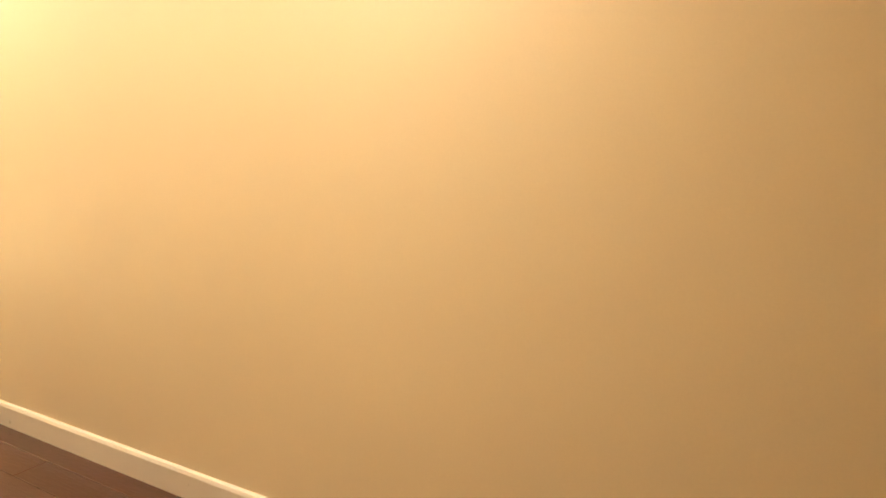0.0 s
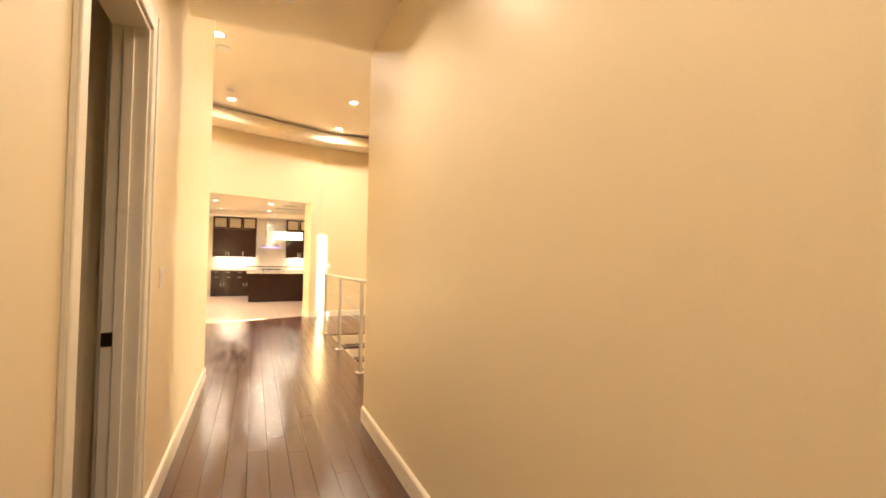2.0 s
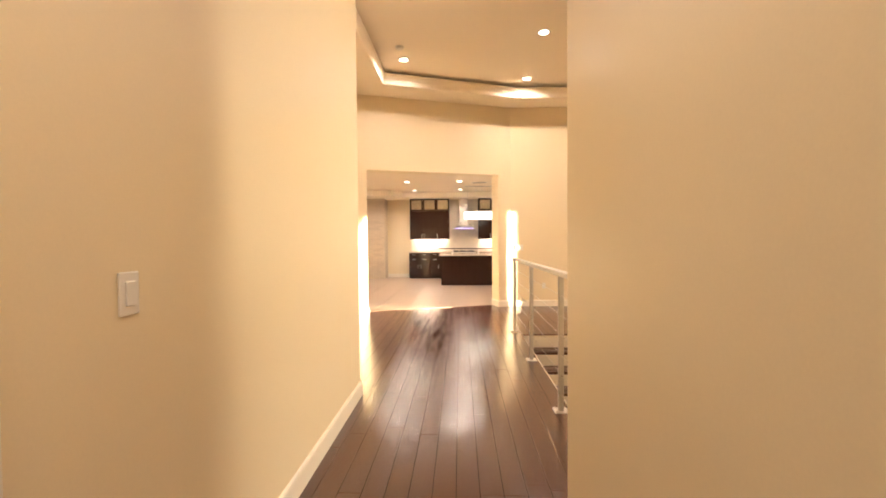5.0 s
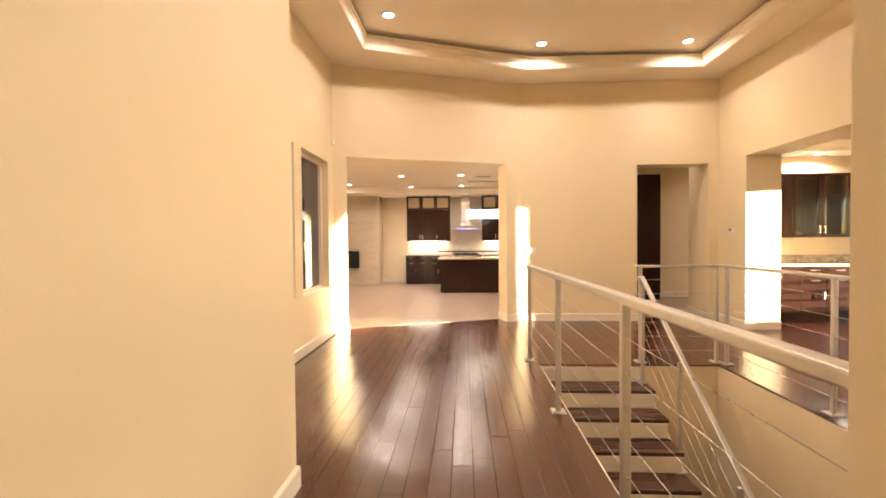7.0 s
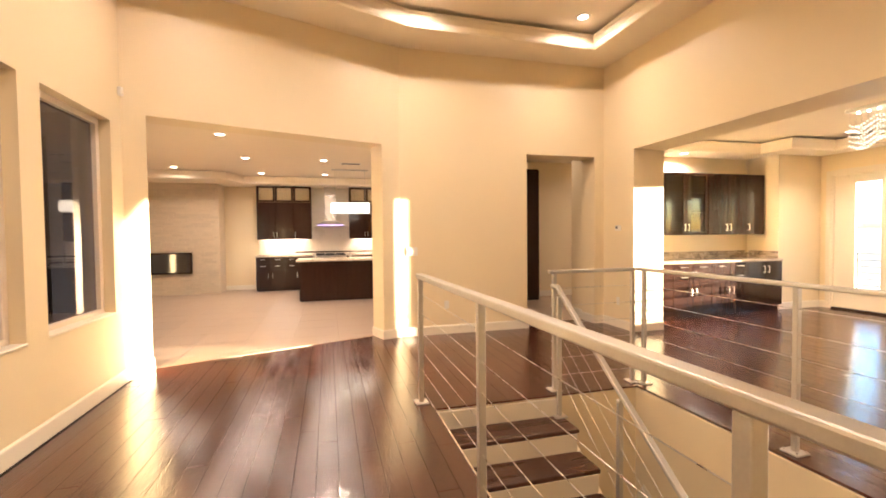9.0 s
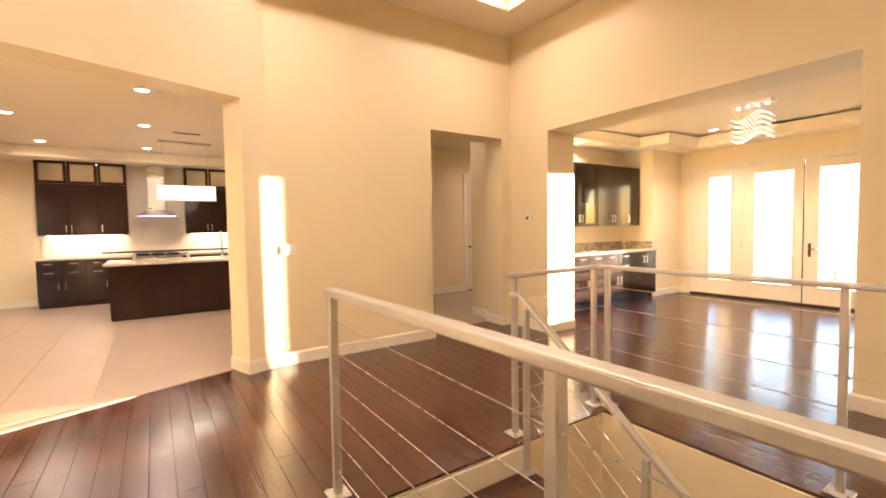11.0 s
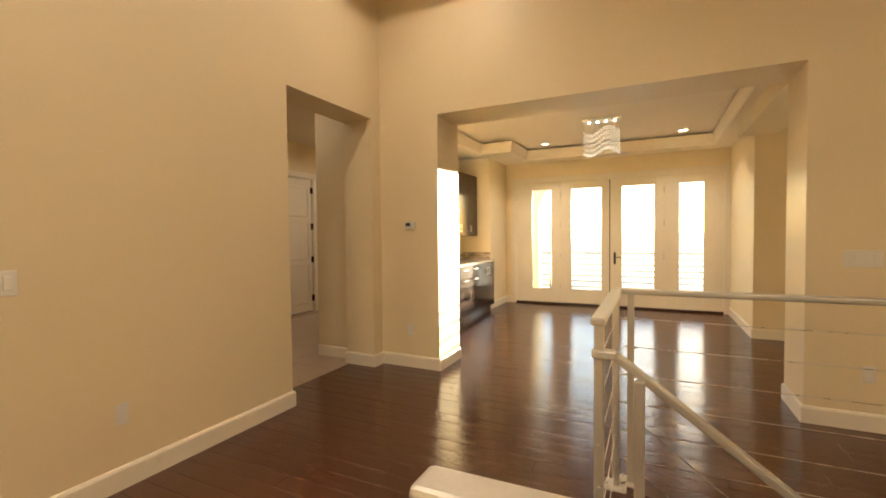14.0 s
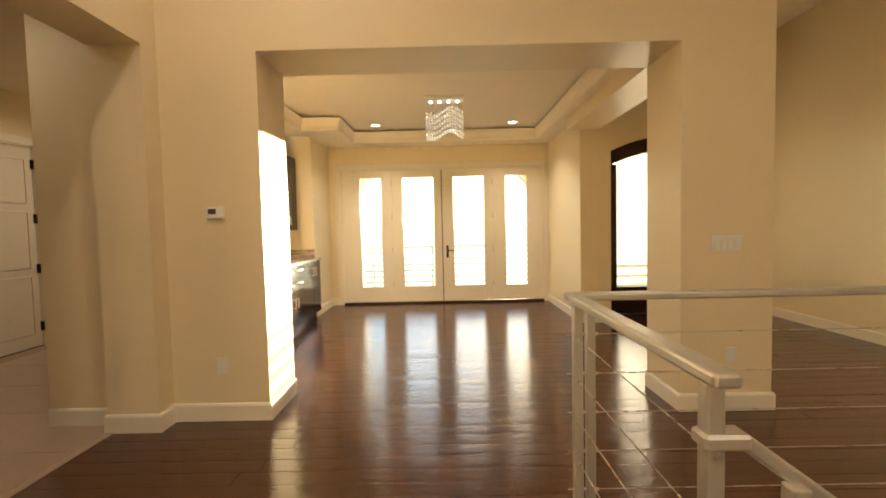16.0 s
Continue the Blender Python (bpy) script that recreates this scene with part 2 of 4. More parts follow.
def wall_mesh(a, b, thick, z0, z1, holes=()):
    """A wall whose face runs from a to b; its body lies to the left of that way. Holes: (from, to, bottom, top) along it."""
    a, b = Vector((*a, 0)), Vector((*b, 0))
    d = (b - a).normalized()
    n = Vector((-d.y, d.x, 0)) * thick
    length = (b - a).length
    ss = sorted({0.0, length, *[h[0] for h in holes], *[h[1] for h in holes]})
    zs = sorted({z0, z1, *[h[2] for h in holes], *[h[3] for h in holes]})
    solid = {}
    for i in range(len(ss) - 1):
        for j in range(len(zs) - 1):
            sm, zm = (ss[i] + ss[i + 1]) / 2, (zs[j] + zs[j + 1]) / 2
            solid[i, j] = not any(h[0] < sm < h[1] and h[2] < zm < h[3] for h in holes)
    bm = bmesh.new()
    cache = {}

    def v(i, j, k):
        if (i, j, k) not in cache:
            cache[i, j, k] = bm.verts.new(a + d * ss[i] + n * k + Vector((0, 0, zs[j])))
        return cache[i, j, k]

    for (i, j), full in solid.items():
        if not full:
            continue
        for k in (0, 1):
            bm.faces.new([v(i, j, k), v(i + 1, j, k), v(i + 1, j + 1, k), v(i, j + 1, k)])
        for di, dj, e in ((-1, 0, ((i, j), (i, j + 1))), (1, 0, ((i + 1, j), (i + 1, j + 1))), (0, -1, ((i, j), (i + 1, j))), (0, 1, ((i, j + 1), (i + 1, j + 1)))):
            if not solid.get((i + di, j + dj), False):
                p, q = e
                bm.faces.new([v(*p, 0), v(*q, 0), v(*q, 1), v(*p, 1)])
    return bm


def sweep(path, profile, closed=False, bm=None):
    """Carries a profile of (offset to the right of the way, z) along a path on the floor plan."""
    bm = bm or bmesh.new()
    pts = [Vector((x, y, 0)) for x, y in path]
    n = len(pts)
    rings = []
    for i, p in enumerate(pts):
        before = pts[i] - pts[i - 1] if closed or i > 0 else pts[1] - pts[0]
        after = pts[(i + 1) % n] - pts[i] if closed or i < n - 1 else pts[-1] - pts[-2]
        r1 = Vector((before.y, -before.x, 0)).normalized()
        r2 = Vector((after.y, -after.x, 0)).normalized()
        m = (r1 + r2).normalized()
        m = m / max(0.3, m.dot(r1))
        rings.append([bm.verts.new(p + m * o + Vector((0, 0, z))) for o, z in profile])
    k = len(profile)
    for i in range(n if closed else n - 1):
        r, q = rings[i], rings[(i + 1) % n]
        for j in range(k):
            bm.faces.new([r[j], r[(j + 1) % k], q[(j + 1) % k], q[j]])
    if not closed:
        bm.faces.new(rings[0])
        bm.faces.new(rings[-1][::-1])
    return bm


def prism(points, z0, z1):
    bm = bmesh.new()
    lo = [bm.verts.new((x, y, z0)) for x, y in points]
    hi = [bm.verts.new((x, y, z1)) for x, y in points]
    bm.faces.new(lo[::-1])
    bm.faces.new(hi)
    for i in range(len(points)):
        j = (i + 1) % len(points)
        bm.faces.new([lo[i], lo[j], hi[j], hi[i]])
    return bm


# ---------------------------------------------------------------- large structure
TOP = 4.35
CORNER_A, CORNER_C = Vector((-1.28, 9.03)), Vector((1.58, 10.03))
DIAG = (CORNER_C - CORNER_A).normalized()
DIAG_LEN = (CORNER_C - CORNER_A).length
DIAG_IN = Vector((-DIAG.y, DIAG.x))

structure("wall_corridor_west", wall_mesh((-0.305, -2.6), (-0.305, 5.09), 0.14, 0, TOP, [(3.84, 4.66, 0, 2.40)]), M_WALL, "cream painted corridor wall with a doorway", "wall")
structure("wall_corridor_east", wall_mesh((1.03, 3.26), (1.03, -2.6), 0.14, 0, TOP), M_WALL, "cream painted corridor wall", "wall")
structure("wall_corridor_end", wall_mesh((1.17, -2.6), (-0.445, -2.6), 0.14, 0, TOP), M_WALL, "cream painted end wall", "wall")
structure("wall_return", wall_mesh((-0.445, 5.09), (-1.48, 5.09), 0.14, 0, TOP), M_WALL, "short cream return wall", "wall")
structure("wall_west", wall_mesh((-1.28, 5.09), (-1.28, 9.03), 0.20, 0, TOP, [(1.46, 2.49, 0.69, 2.47), (2.72, 3.72, 0.69, 2.47)]), M_WALL, "cream wall with two recessed windows", "wall")
structure("wall_kitchen_opening", wall_mesh(CORNER_A, CORNER_C, 0.33, 0, TOP, [(0.20, DIAG_LEN - 0.26, 0, 2.60)]), M_WALL, "angled cream wall with a wide opening to the kitchen", "wall")
structure("wall_north", wall_mesh((1.58, 10.03), (4.77, 10.03), 0.35, 0, TOP, [(1.89, 3.03, 0, 2.565)]), M_WALL, "cream wall with a hallway opening", "wall")
structure("wall_dining_opening", wall_mesh((4.77, 10.38), (4.77, 5.81), 0.50, 0, TOP, [(1.03, 3.93, 0, 2.565)]), M_WALL, "thick cream wall with a wide opening to the dining room", "wall")
structure("wall_south", wall_mesh((8.25, 3.26), (1.17, 3.26), 0.14, -2.6, TOP), M_WALL, "cream wall behind the stairwell", "wall")
structure("wall_foyer_south", wall_mesh((8.05, 3.52), (3.60, 3.52), 0.24, 0, TOP), M_WALL, "cream side wall of the entrance", "wall")
structure("wall_foyer", wall_mesh((8.05, 5.85), (8.05, 3.26), 0.20, 0, TOP, [(0.135, 1.875, 0, 2.62)]), M_WALL, "cream wall round the arched entrance doors", "wall")
structure("wall_dining_south", box(7.60, 9.55, 5.85, 6.26, 0, TOP), M_WALL, "cream pier beside the dining room", "wall")
structure("beam_dining", box(5.27, 7.60, 6.02, 6.43, 2.585, TOP - 0.002), M_WALL, "cream header beam", "beam")
structure("wall_dining_east", wall_mesh((9.40, 10.30), (9.40, 6.26), 0.15, 0, 3.2, [(0.36, 3.98, 0, 2.42)]), M_WALL, "cream wall round the glazed doors", "wall")
structure("wall_dining_north", wall_mesh((8.40, 10.10), (9.40, 10.10), 0.20, 0, 3.2), M_WALL, "short cream wall beside the bar", "wall")
structure("wall_bar_side", box(8.40, 8.55, 10.30, 10.88, 0, 3.2), M_WALL, "cream alcove side", "wall")
structure("wall_bar_back", box(4.90, 8.40, 10.70, 10.88, 0, 3.2), M_WALL, "cream alcove back wall", "wall")
structure("wall_hall_side", box(4.73, 4.90, 10.38, 10.88, 0, 3.2), M_WALL, "cream hallway wall", "wall")
structure("wall_hall_back", wall_mesh((3.15, 13.0), (7.6, 13.0), 0.14, 0, 3.1, [(3.07, 3.85, 0, 2.42)]), M_WALL, "cream hallway end wall with a door", "wall")
structure("wall_hall_west", box(3.15, 3.30, 10.38, 13.0, 0, 3.1), M_WALL, "cream wall between kitchen and hallway", "wall")
structure("wall_hall_east", box(7.60, 7.75, 10.88, 13.14, 0, 3.1), M_WALL, "cream hallway wall", "wall")
structure("wall_kitchen_back", box(-4.6, 4.0, 16.62, 16.8, 0, 3.1), M_WALL, "cream kitchen back wall", "wall")
structure("wall_kitchen_west", box(-4.75, -4.6, 9.2, 16.8, 0, 3.1), M_WALL, "cream kitchen wall", "wall")
structure("wall_kitchen_east", box(4.0, 4.15, 13.14, 16.8, 0, 3.1), M_WALL, "cream kitchen wall", "wall")
structure("wall_kitchen_south", wall_mesh((-1.40, 9.06), (-6.0, 9.06), -0.16, 0, 3.1, [(0.5, 2.6, 0.0, 2.35)]), M_PATIO, "grey plastered outer wall facing the covered patio", "wall")

# ceilings
TRAY = [(-0.68, 4.30), (4.20, 4.30), (4.20, 9.44), (1.61, 9.38), (-0.68, 8.52)]
OUTER = [(-1.35, 3.20), (4.85, 3.20), (4.85, 10.10), (1.56, 10.10), (-1.35, 9.08)]


def grow(poly, d):
    res = []
    for i, p in enumerate(poly):
        a, b, c = Vector(poly[i - 1]), Vector(p), Vector(poly[(i + 1) % len(poly)])
        r1 = Vector(((b - a).y, -(b - a).x)).normalized()
        r2 = Vector(((c - b).y, -(c - b).x)).normalized()
        m = (r1 + r2).normalized()
        m = m / max(0.3, m.dot(r1))
        res.append(tuple(b + m * d))
    return res


def ring_slab(outer, inner, z0, z1):
    bm = bmesh.new()
    n = len(outer)
    rows = [[bm.verts.new((x, y, z)) for x, y in poly] for poly, z in ((outer, z0), (inner, z0), (inner, z1), (outer, z1))]
    for k in range(4):
        r, q = rows[k], rows[(k + 1) % 4]
        for i in range(n):
            j = (i + 1) % n
            bm.faces.new([r[i], r[j], q[j], q[i]])
    return bm


structure("ceiling_soffit", ring_slab(OUTER, TRAY, 3.925, 4.03), M_CEIL, "painted ceiling soffit round the tray", "ceiling")
structure("tray_lip", sweep(TRAY, [(0.0, 3.905), (0.0, 3.932), (0.05, 3.932), (0.05, 4.085), (-0.045, 4.085), (-0.045, 4.06), (-0.03, 4.04), (-0.012, 3.98), (-0.012, 3.925)], True), M_CEIL, "moulded tray ceiling edge", "trim")
structure("ceiling_cove", ring_slab(grow(TRAY, 0.20), grow(TRAY, 0.14), 4.03, 4.19), M_CEIL, "recessed cove behind the tray edge", "ceiling")
structure("ceiling_main", prism(grow(TRAY, 0.19), 4.135, 4.24), M_CEIL, "raised tray ceiling over the stair hall", "ceiling")
structure("ceiling_foyer", box(4.85, 8.3, 3.20, 6.02, 3.925, 4.04), M_CEIL, "painted entrance ceiling", "ceiling")
structure("ceiling_corridor", box(-0.44, 1.16, -2.7, 3.26, 3.09, 3.2), M_CEIL, "low painted corridor ceiling", "ceiling")
structure("header_corridor", box(-0.305, 1.03, 3.12, 3.262, 3.2, TOP), M_WALL, "cream header over the corridor mouth", "wall")
DTRAY = [(5.75, 6.54), (8.93, 6.54), (8.93, 9.57), (7.97, 9.57), (7.97, 10.10), (5.75, 10.10)]
DOUT = [(5.2, 6.20), (9.45, 6.20), (9.45, 10.15), (8.35, 10.15), (8.35, 10.75), (5.2, 10.75)]
structure("ceiling_dining_soffit", ring_slab(DOUT, DTRAY, 2.765, 2.83), M_CEIL, "painted dining room soffit", "ceiling")
structure("tray_lip_dining", sweep(DTRAY, [(0.0, 2.748), (0.0, 2.771), (0.05, 2.771), (0.05, 2.925), (-0.04, 2.925), (-0.04, 2.90), (-0.025, 2.87), (-0.01, 2.81), (-0.01, 2.765)], True), M_CEIL, "moulded dining tray edge", "trim")
structure("ceiling_dining_cove", ring_slab(grow(DTRAY, 0.18), grow(DTRAY, 0.12), 2.83, 3.0), M_CEIL, "recessed dining cove", "ceiling")
structure("ceiling_dining", prism(grow(DTRAY, 0.17), 2.955, 3.04), M_CEIL, "raised dining room ceiling", "ceiling")
structure("ceiling_kitchen", prism([(-4.7, 9.1), (-1.36, 9.30), (1.50, 10.28), (3.2, 10.30), (3.2, 13.05), (4.1, 13.05), (4.1, 16.7), (-4.7, 16.7)], 2.90, 3.0), M_CEIL, "painted kitchen ceiling", "ceiling")
bm = prism([(-4.7, 14.95), (-1.62, 14.95), (-1.35, 15.68), (4.0, 15.68), (4.0, 16.65), (-4.7, 16.65)], 2.73, 2.84)
structure("ceiling_kitchen_soffit", bm, M_CEIL, "lower kitchen soffit over the cabinets", "ceiling")
structure("tray_lip_kitchen", sweep([(-4.6, 14.95), (-1.62, 14.95), (-1.35, 15.68), (4.0, 15.68)], [(0.0, 2.71), (0.03, 2.73), (0.04, 2.80), (0.06, 2.885), (-0.03, 2.885), (-0.02, 2.72)]), M_CEIL, "moulded kitchen soffit edge", "trim")
structure("ceiling_hall", box(3.2, 7.7, 10.38, 13.1, 3.0, 3.12), M_CEIL, "painted hallway ceiling", "ceiling")

# baseboards
BASE = [(0.0, 0.0), (0.018, 0.0), (0.018, 0.108), (0.012, 0.121), (0.0, 0.125)]


def baseboard(path):
    structure("baseboard", sweep(path, BASE), M_TRIM, "white painted baseboard", "baseboard")


D2 = DIAG * 0.20
K0 = CORNER_A + D2
K1 = CORNER_A + DIAG * (DIAG_LEN - 0.26)
baseboard([(-0.305, -2.6), (-0.305, 1.15)])
baseboard([(-0.305, 2.16), (-0.305, 5.09), (-1.28, 5.09), (-1.28, 9.03), tuple(K0), tuple(K0 + DIAG_IN * 0.33)])
baseboard([tuple(K1 + DIAG_IN * 0.33), tuple(K1), (1.58, 10.03), (3.47, 10.03), (3.47, 10.38)])
baseboard([(4.73, 10.88), (4.73, 10.38), (4.61, 10.38), (4.61, 10.03), (4.77, 10.03), (4.77, 9.35), (5.27, 9.35)])
baseboard([(5.27, 6.45), (4.77, 6.45), (4.77, 5.81), (5.27, 5.81)])
baseboard([(8.05, 3.52), (3.60, 3.52)])
baseboard([(8.40, 10.10), (9.40, 10.10), (9.40, 9.95)])
baseboard([(9.40, 6.26), (7.60, 6.26), (7.60, 5.85)])
baseboard([(1.03, 3.26), (1.03, -2.6)])
baseboard([(4.945, 13.0), (6.15, 13.0)])
baseboard([(-1.98, 16.62), (-1.16, 16.62)])

# the dim room behind the corridor door
structure("wall_side_room_back", box(-2.72, -2.58, -0.2, 2.3, 0, 2.7), M_WALL, "cream wall of an unlit side room", "wall")
structure("wall_side_room_north", box(-2.58, -0.447, 2.16, 2.30, 0, 2.7), M_WALL, "cream wall of an unlit side room", "wall")
structure("wall_side_room_south", box(-2.58, -0.447, -0.2, -0.06, 0, 2.7), M_WALL, "cream wall of an unlit side room", "wall")
structure("ceiling_side_room", box(-2.72, -0.447, -0.2, 2.3, 2.62, 2.75), M_CEIL, "painted side room ceiling", "ceiling")

# floors below the boards
structure("floor", prism([(-2.75, -2.7), (1.43, -2.7), (1.43, 9.45), (-1.30, 9.45), (-1.30, 5.0), (-0.44, 5.0), (-0.44, 2.3), (-2.75, 2.3)], -0.28, -0.016), M_SUB, "subfloor under dark boards", "floor")
structure("floor_hall_side", box(1.43, 3.34, 7.53, 10.42, -0.28, -0.016), M_SUB, "subfloor under dark boards", "floor")
structure("floor_east", box(3.34, 9.56, 3.2, 10.72, -0.28, -0.016), M_SUB, "subfloor under dark boards", "floor")
tile_base = structure("floor_tiled", prism([(-4.7, 9.10), (-1.39, 9.34), (-1.15, 9.43), (1.22, 10.26), (1.46, 10.345), (3.2, 10.37), (8.0, 10.37), (8.0, 16.7), (-4.7, 16.7)], -0.25, 0.001), M_GROUT, "pale travertine tile floor in kitchen and hallway", "floor")
structure("threshold", sweep([tuple(K0 + DIAG_IN * 0.30), tuple(K1 + DIAG_IN * 0.30)], [(-0.03, 0.0), (-0.03, 0.006), (0.0, 0.010), (0.03, 0.006), (0.03, 0.0)]), M_TILE, "pale stone threshold strip", "trim")
structure("threshold_hall", box(3.47, 4.61, 10.34, 10.39, -0.01, 0.008, 0.003), M_TILE, "pale stone threshold strip", "trim")

# stairwell
structure("well_wall_north", box(1.43, 3.34, 7.50, 7.526, -2.6, -0.02), M_WALL, "cream stairwell face under the floor", "wall")
structure("well_wall_east", box(3.318, 3.338, 3.26, 7.50, -2.6, -0.02), M_WALL, "cream stairwell wall under the floor", "wall")
structure("well_wall_west", box(1.432, 1.452, 3.26, 7.50, -2.6, -0.02), M_WALL, "cream stairwell wall under the floor", "wall")
structure("well_floor", box(1.36, 3.42, 3.2, 7.53, -2.72, -2.6), M_CEIL, "pale floor at the foot of the stairs", "floor")
structure("well_trim", beam((3.325, 7.45, -0.95), (3.325, 4.9, -2.55), 0.02, 0.22), M_TRIM, "white skirting sloping along the lower flight", "trim")

stairs = thing("staircase", (1.43, 7.50, 0), "stair flight with dark wooden treads and white risers", "staircase")
for k in range(1, 10):
    y1, z = -0.28 * (k - 1), -0.178 * k
    part("riser", box(0.0, 1.10, y1 - 0.02, y1, z, z + 0.178 - (0.035 if k > 1 else 0.03), 0.002), M_TRIM, stairs, "white painted riser")
    part("tread", box(0.0, 1.12, y1 - 0.30, y1 - 0.001, z - 0.035, z, 0.008, segments=2), M_TREAD, stairs, "dark wooden tread")
part("landing", box(0.0, 1.88, -4.235, -2.80, -1.84, -1.79, 0.006), M_TREAD, stairs, "dark wooden landing")
part("stringer", beam((1.11, 0.0, -0.34), (1.11, -2.6, -1.99), 0.035, 0.30), M_TRIM, stairs, "white painted stringer")
for k in range(1, 5):
    part("tread", box(1.16, 1.88, -2.80 + 0.28 * (k - 1), -2.80 + 0.28 * k + 0.02, -1.79 - 0.178 * k - 0.035, -1.79 - 0.178 * k, 0.008), M_TREAD, stairs, "dark wooden tread")
    part("riser", box(1.16, 1.88, -2.80 + 0.28 * (k - 1), -2.80 + 0.28 * (k - 1) + 0.02, -1.79 - 0.178 * k, -1.79 - 0.178 * (k - 1) - 0.035, 0.002), M_TRIM, stairs, "white painted riser")


# ---------------------------------------------------------------- railing
CABLE_Z = [0.13, 0.285, 0.44, 0.595, 0.75, 0.905]


def rail_post(parent, x, y, z0, z1, plate=True, h=0.025):
    p = part("post", box(x - h, x + h, y - h, y + h, z0, z1, 0.004, segments=2), M_ALU, parent, "square brushed metal post")
    if plate:
        part("base_plate", box(x - 0.055, x + 0.055, y - 0.055, y + 0.055, z0, z0 + 0.012, 0.003), M_ALU, p)
        for sx in (-0.04, 0.04):
            for sy in (-0.04, 0.04):
                part("bolt", rod((x + sx, y + sy, z0 + 0.010), (x + sx, y + sy, z0 + 0.02), 0.007, 6), M_STEEL, p)
    return p


def fittings(post, x, y, axis):
    for z in CABLE_Z:
        a, b = ((x, y - 0.03, z), (x, y + 0.03, z)) if axis == "y" else ((x - 0.03, y, z), (x + 0.03, y, z))
        part("cable_fitting", rod(a, b, 0.007, 8), M_STEEL, post)


def railing(label, a, b, post_at, axis, over=0.005, half=0.020, rail_w=0.062, rail_h=0.04, top=1.067, lean=0.0):
    base = thing("cable_railing", (0, 0, 0), label, "railing", "railings round the stairwell")
    ax, ay = a
    bx, by = b
    d = (Vector((bx, by, 0)) - Vector((ax, ay, 0))).normalized() * over
    part("top_rail", beam(Vector((ax, ay, top + lean - rail_h / 2)) - d, Vector((bx, by, top - rail_h / 2)) + d, rail_w, rail_h, 0.008), M_ALU, base, "flat brushed metal top rail")
    for x, y in post_at:
        share = (Vector((x, y)) - Vector(b)).length / (Vector(a) - Vector(b)).length
        p = rail_post(base, x, y, 0.0, top + lean * share - rail_h, True, half)
        fittings(p, x, y, axis)
    for z in CABLE_Z:
        part("cable", rod((ax, ay, z), (bx, by, z), 0.0021, 6), M_CABLE, base, "thin steel cable")
    return base


railing("brushed metal cable railing along the stair opening beside the walkway", (1.355, 3.265), (1.355, 7.680), [(1.355, 7.650), (1.355, 6.19), (1.350, 4.77), (1.355, 3.45)], "y", top=1.072, lean=0.042)
railing("short brushed metal cable railing at the head of the stairs", (2.52, 7.60), (3.36, 7.60), [(2.55, 7.60), (3.36, 7.60)], "x", 0.02, 0.017, 0.052, 0.030)
railing("brushed metal cable railing beside the dining room walkway", (3.43, 7.62), (3.43, 3.265), [(3.43, 7.53), (3.43, 6.19), (3.43, 4.85), (3.43, 3.45)], "y", 0.005, 0.017, 0.052, 0.030)

hand = thing("stair_handrail", (2.55, 7.55, 0), "sloping brushed metal stair handrail with steel cables", "handrail")
SL = 0.75
part("handrail", beam((0, 0.0, 0.93), (0, -2.55, 0.93 - 2.55 * SL), 0.045, 0.03, 0.007), M_ALU, hand, "flat sloping handrail")
part("rail_bracket", box(-0.026, 0.026, -0.012, 0.075, 0.914, 0.944, 0.006), M_ALU, hand)
for y, k in ((-0.085, 1), (-0.88, 4), (-1.72, 7)):
    rail_post(hand, -0.03, y, -0.178 * k, 0.93 + y * SL - 0.012, True, 0.017)
for i in range(4):
    z = 0.77 - 0.17 * i
    part("cable", rod((-0.03, -0.07, z - 0.07 * SL), (-0.03, -2.2, z - 2.2 * SL), 0.0020, 6), M_CABLE, hand, "thin steel cable")
low = thing("lower_handrail", (2.62, 4.8, -1.79), "lower sloping brushed metal handrail", "handrail")
part("handrail", beam((0, 0, 0.9), (0, 1.6, 0.9 - 1.6 * SL), 0.045, 0.03, 0.007), M_ALU, low)
rail_post(low, 0, 0.03, 0.0, 0.88)

# ---------------------------------------------------------------- corridor door frame
door_1 = thing("door_1", (-0.305, 1.65, 0), "white painted door frame, doorway left open", "door frame")
door_1["kind"] = "structure"
for s, y in ((-1, -0.41), (1, 0.41)):
    part("jamb", box(-0.142, 0.002, min(y, y - s * 0.02), max(y, y - s * 0.02), 0, 2.40, 0.002), M_TRIM, door_1)
    part("door_stop", box(-0.095, -0.055, min(y - s * 0.02, y - s * 0.032), max(y - s * 0.02, y - s * 0.032), 0, 2.38, 0.002), M_TRIM, door_1)
    bm = box(0.0, 0.016, min(y, y + s * 0.09), max(y, y + s * 0.09), 0, 2.49, 0.003)
    box(0.014, 0.024, min(y + s * 0.06, y + s * 0.09), max(y + s * 0.06, y + s * 0.09), 0, 2.49, 0.003, bm)
    part("casing", bm, M_TRIM, door_1)
    part("casing_back", box(-0.16, -0.142, min(y, y + s * 0.09), max(y, y + s * 0.09), 0, 2.49, 0.003), M_TRIM, door_1)
part("head_jamb", box(-0.142, 0.002, -0.39, 0.39, 2.38, 2.40, 0.002), M_TRIM, door_1)
bm = box(0.0, 0.016, -0.41, 0.41, 2.40, 2.49, 0.003)
part("head_casing", bm, M_TRIM, door_1)
part("strike_plate", box(-0.138, -0.098, 0.380, 0.391, 0.935, 0.995, 0.002), M_BRONZE, door_1, "dark bronze strike plate")


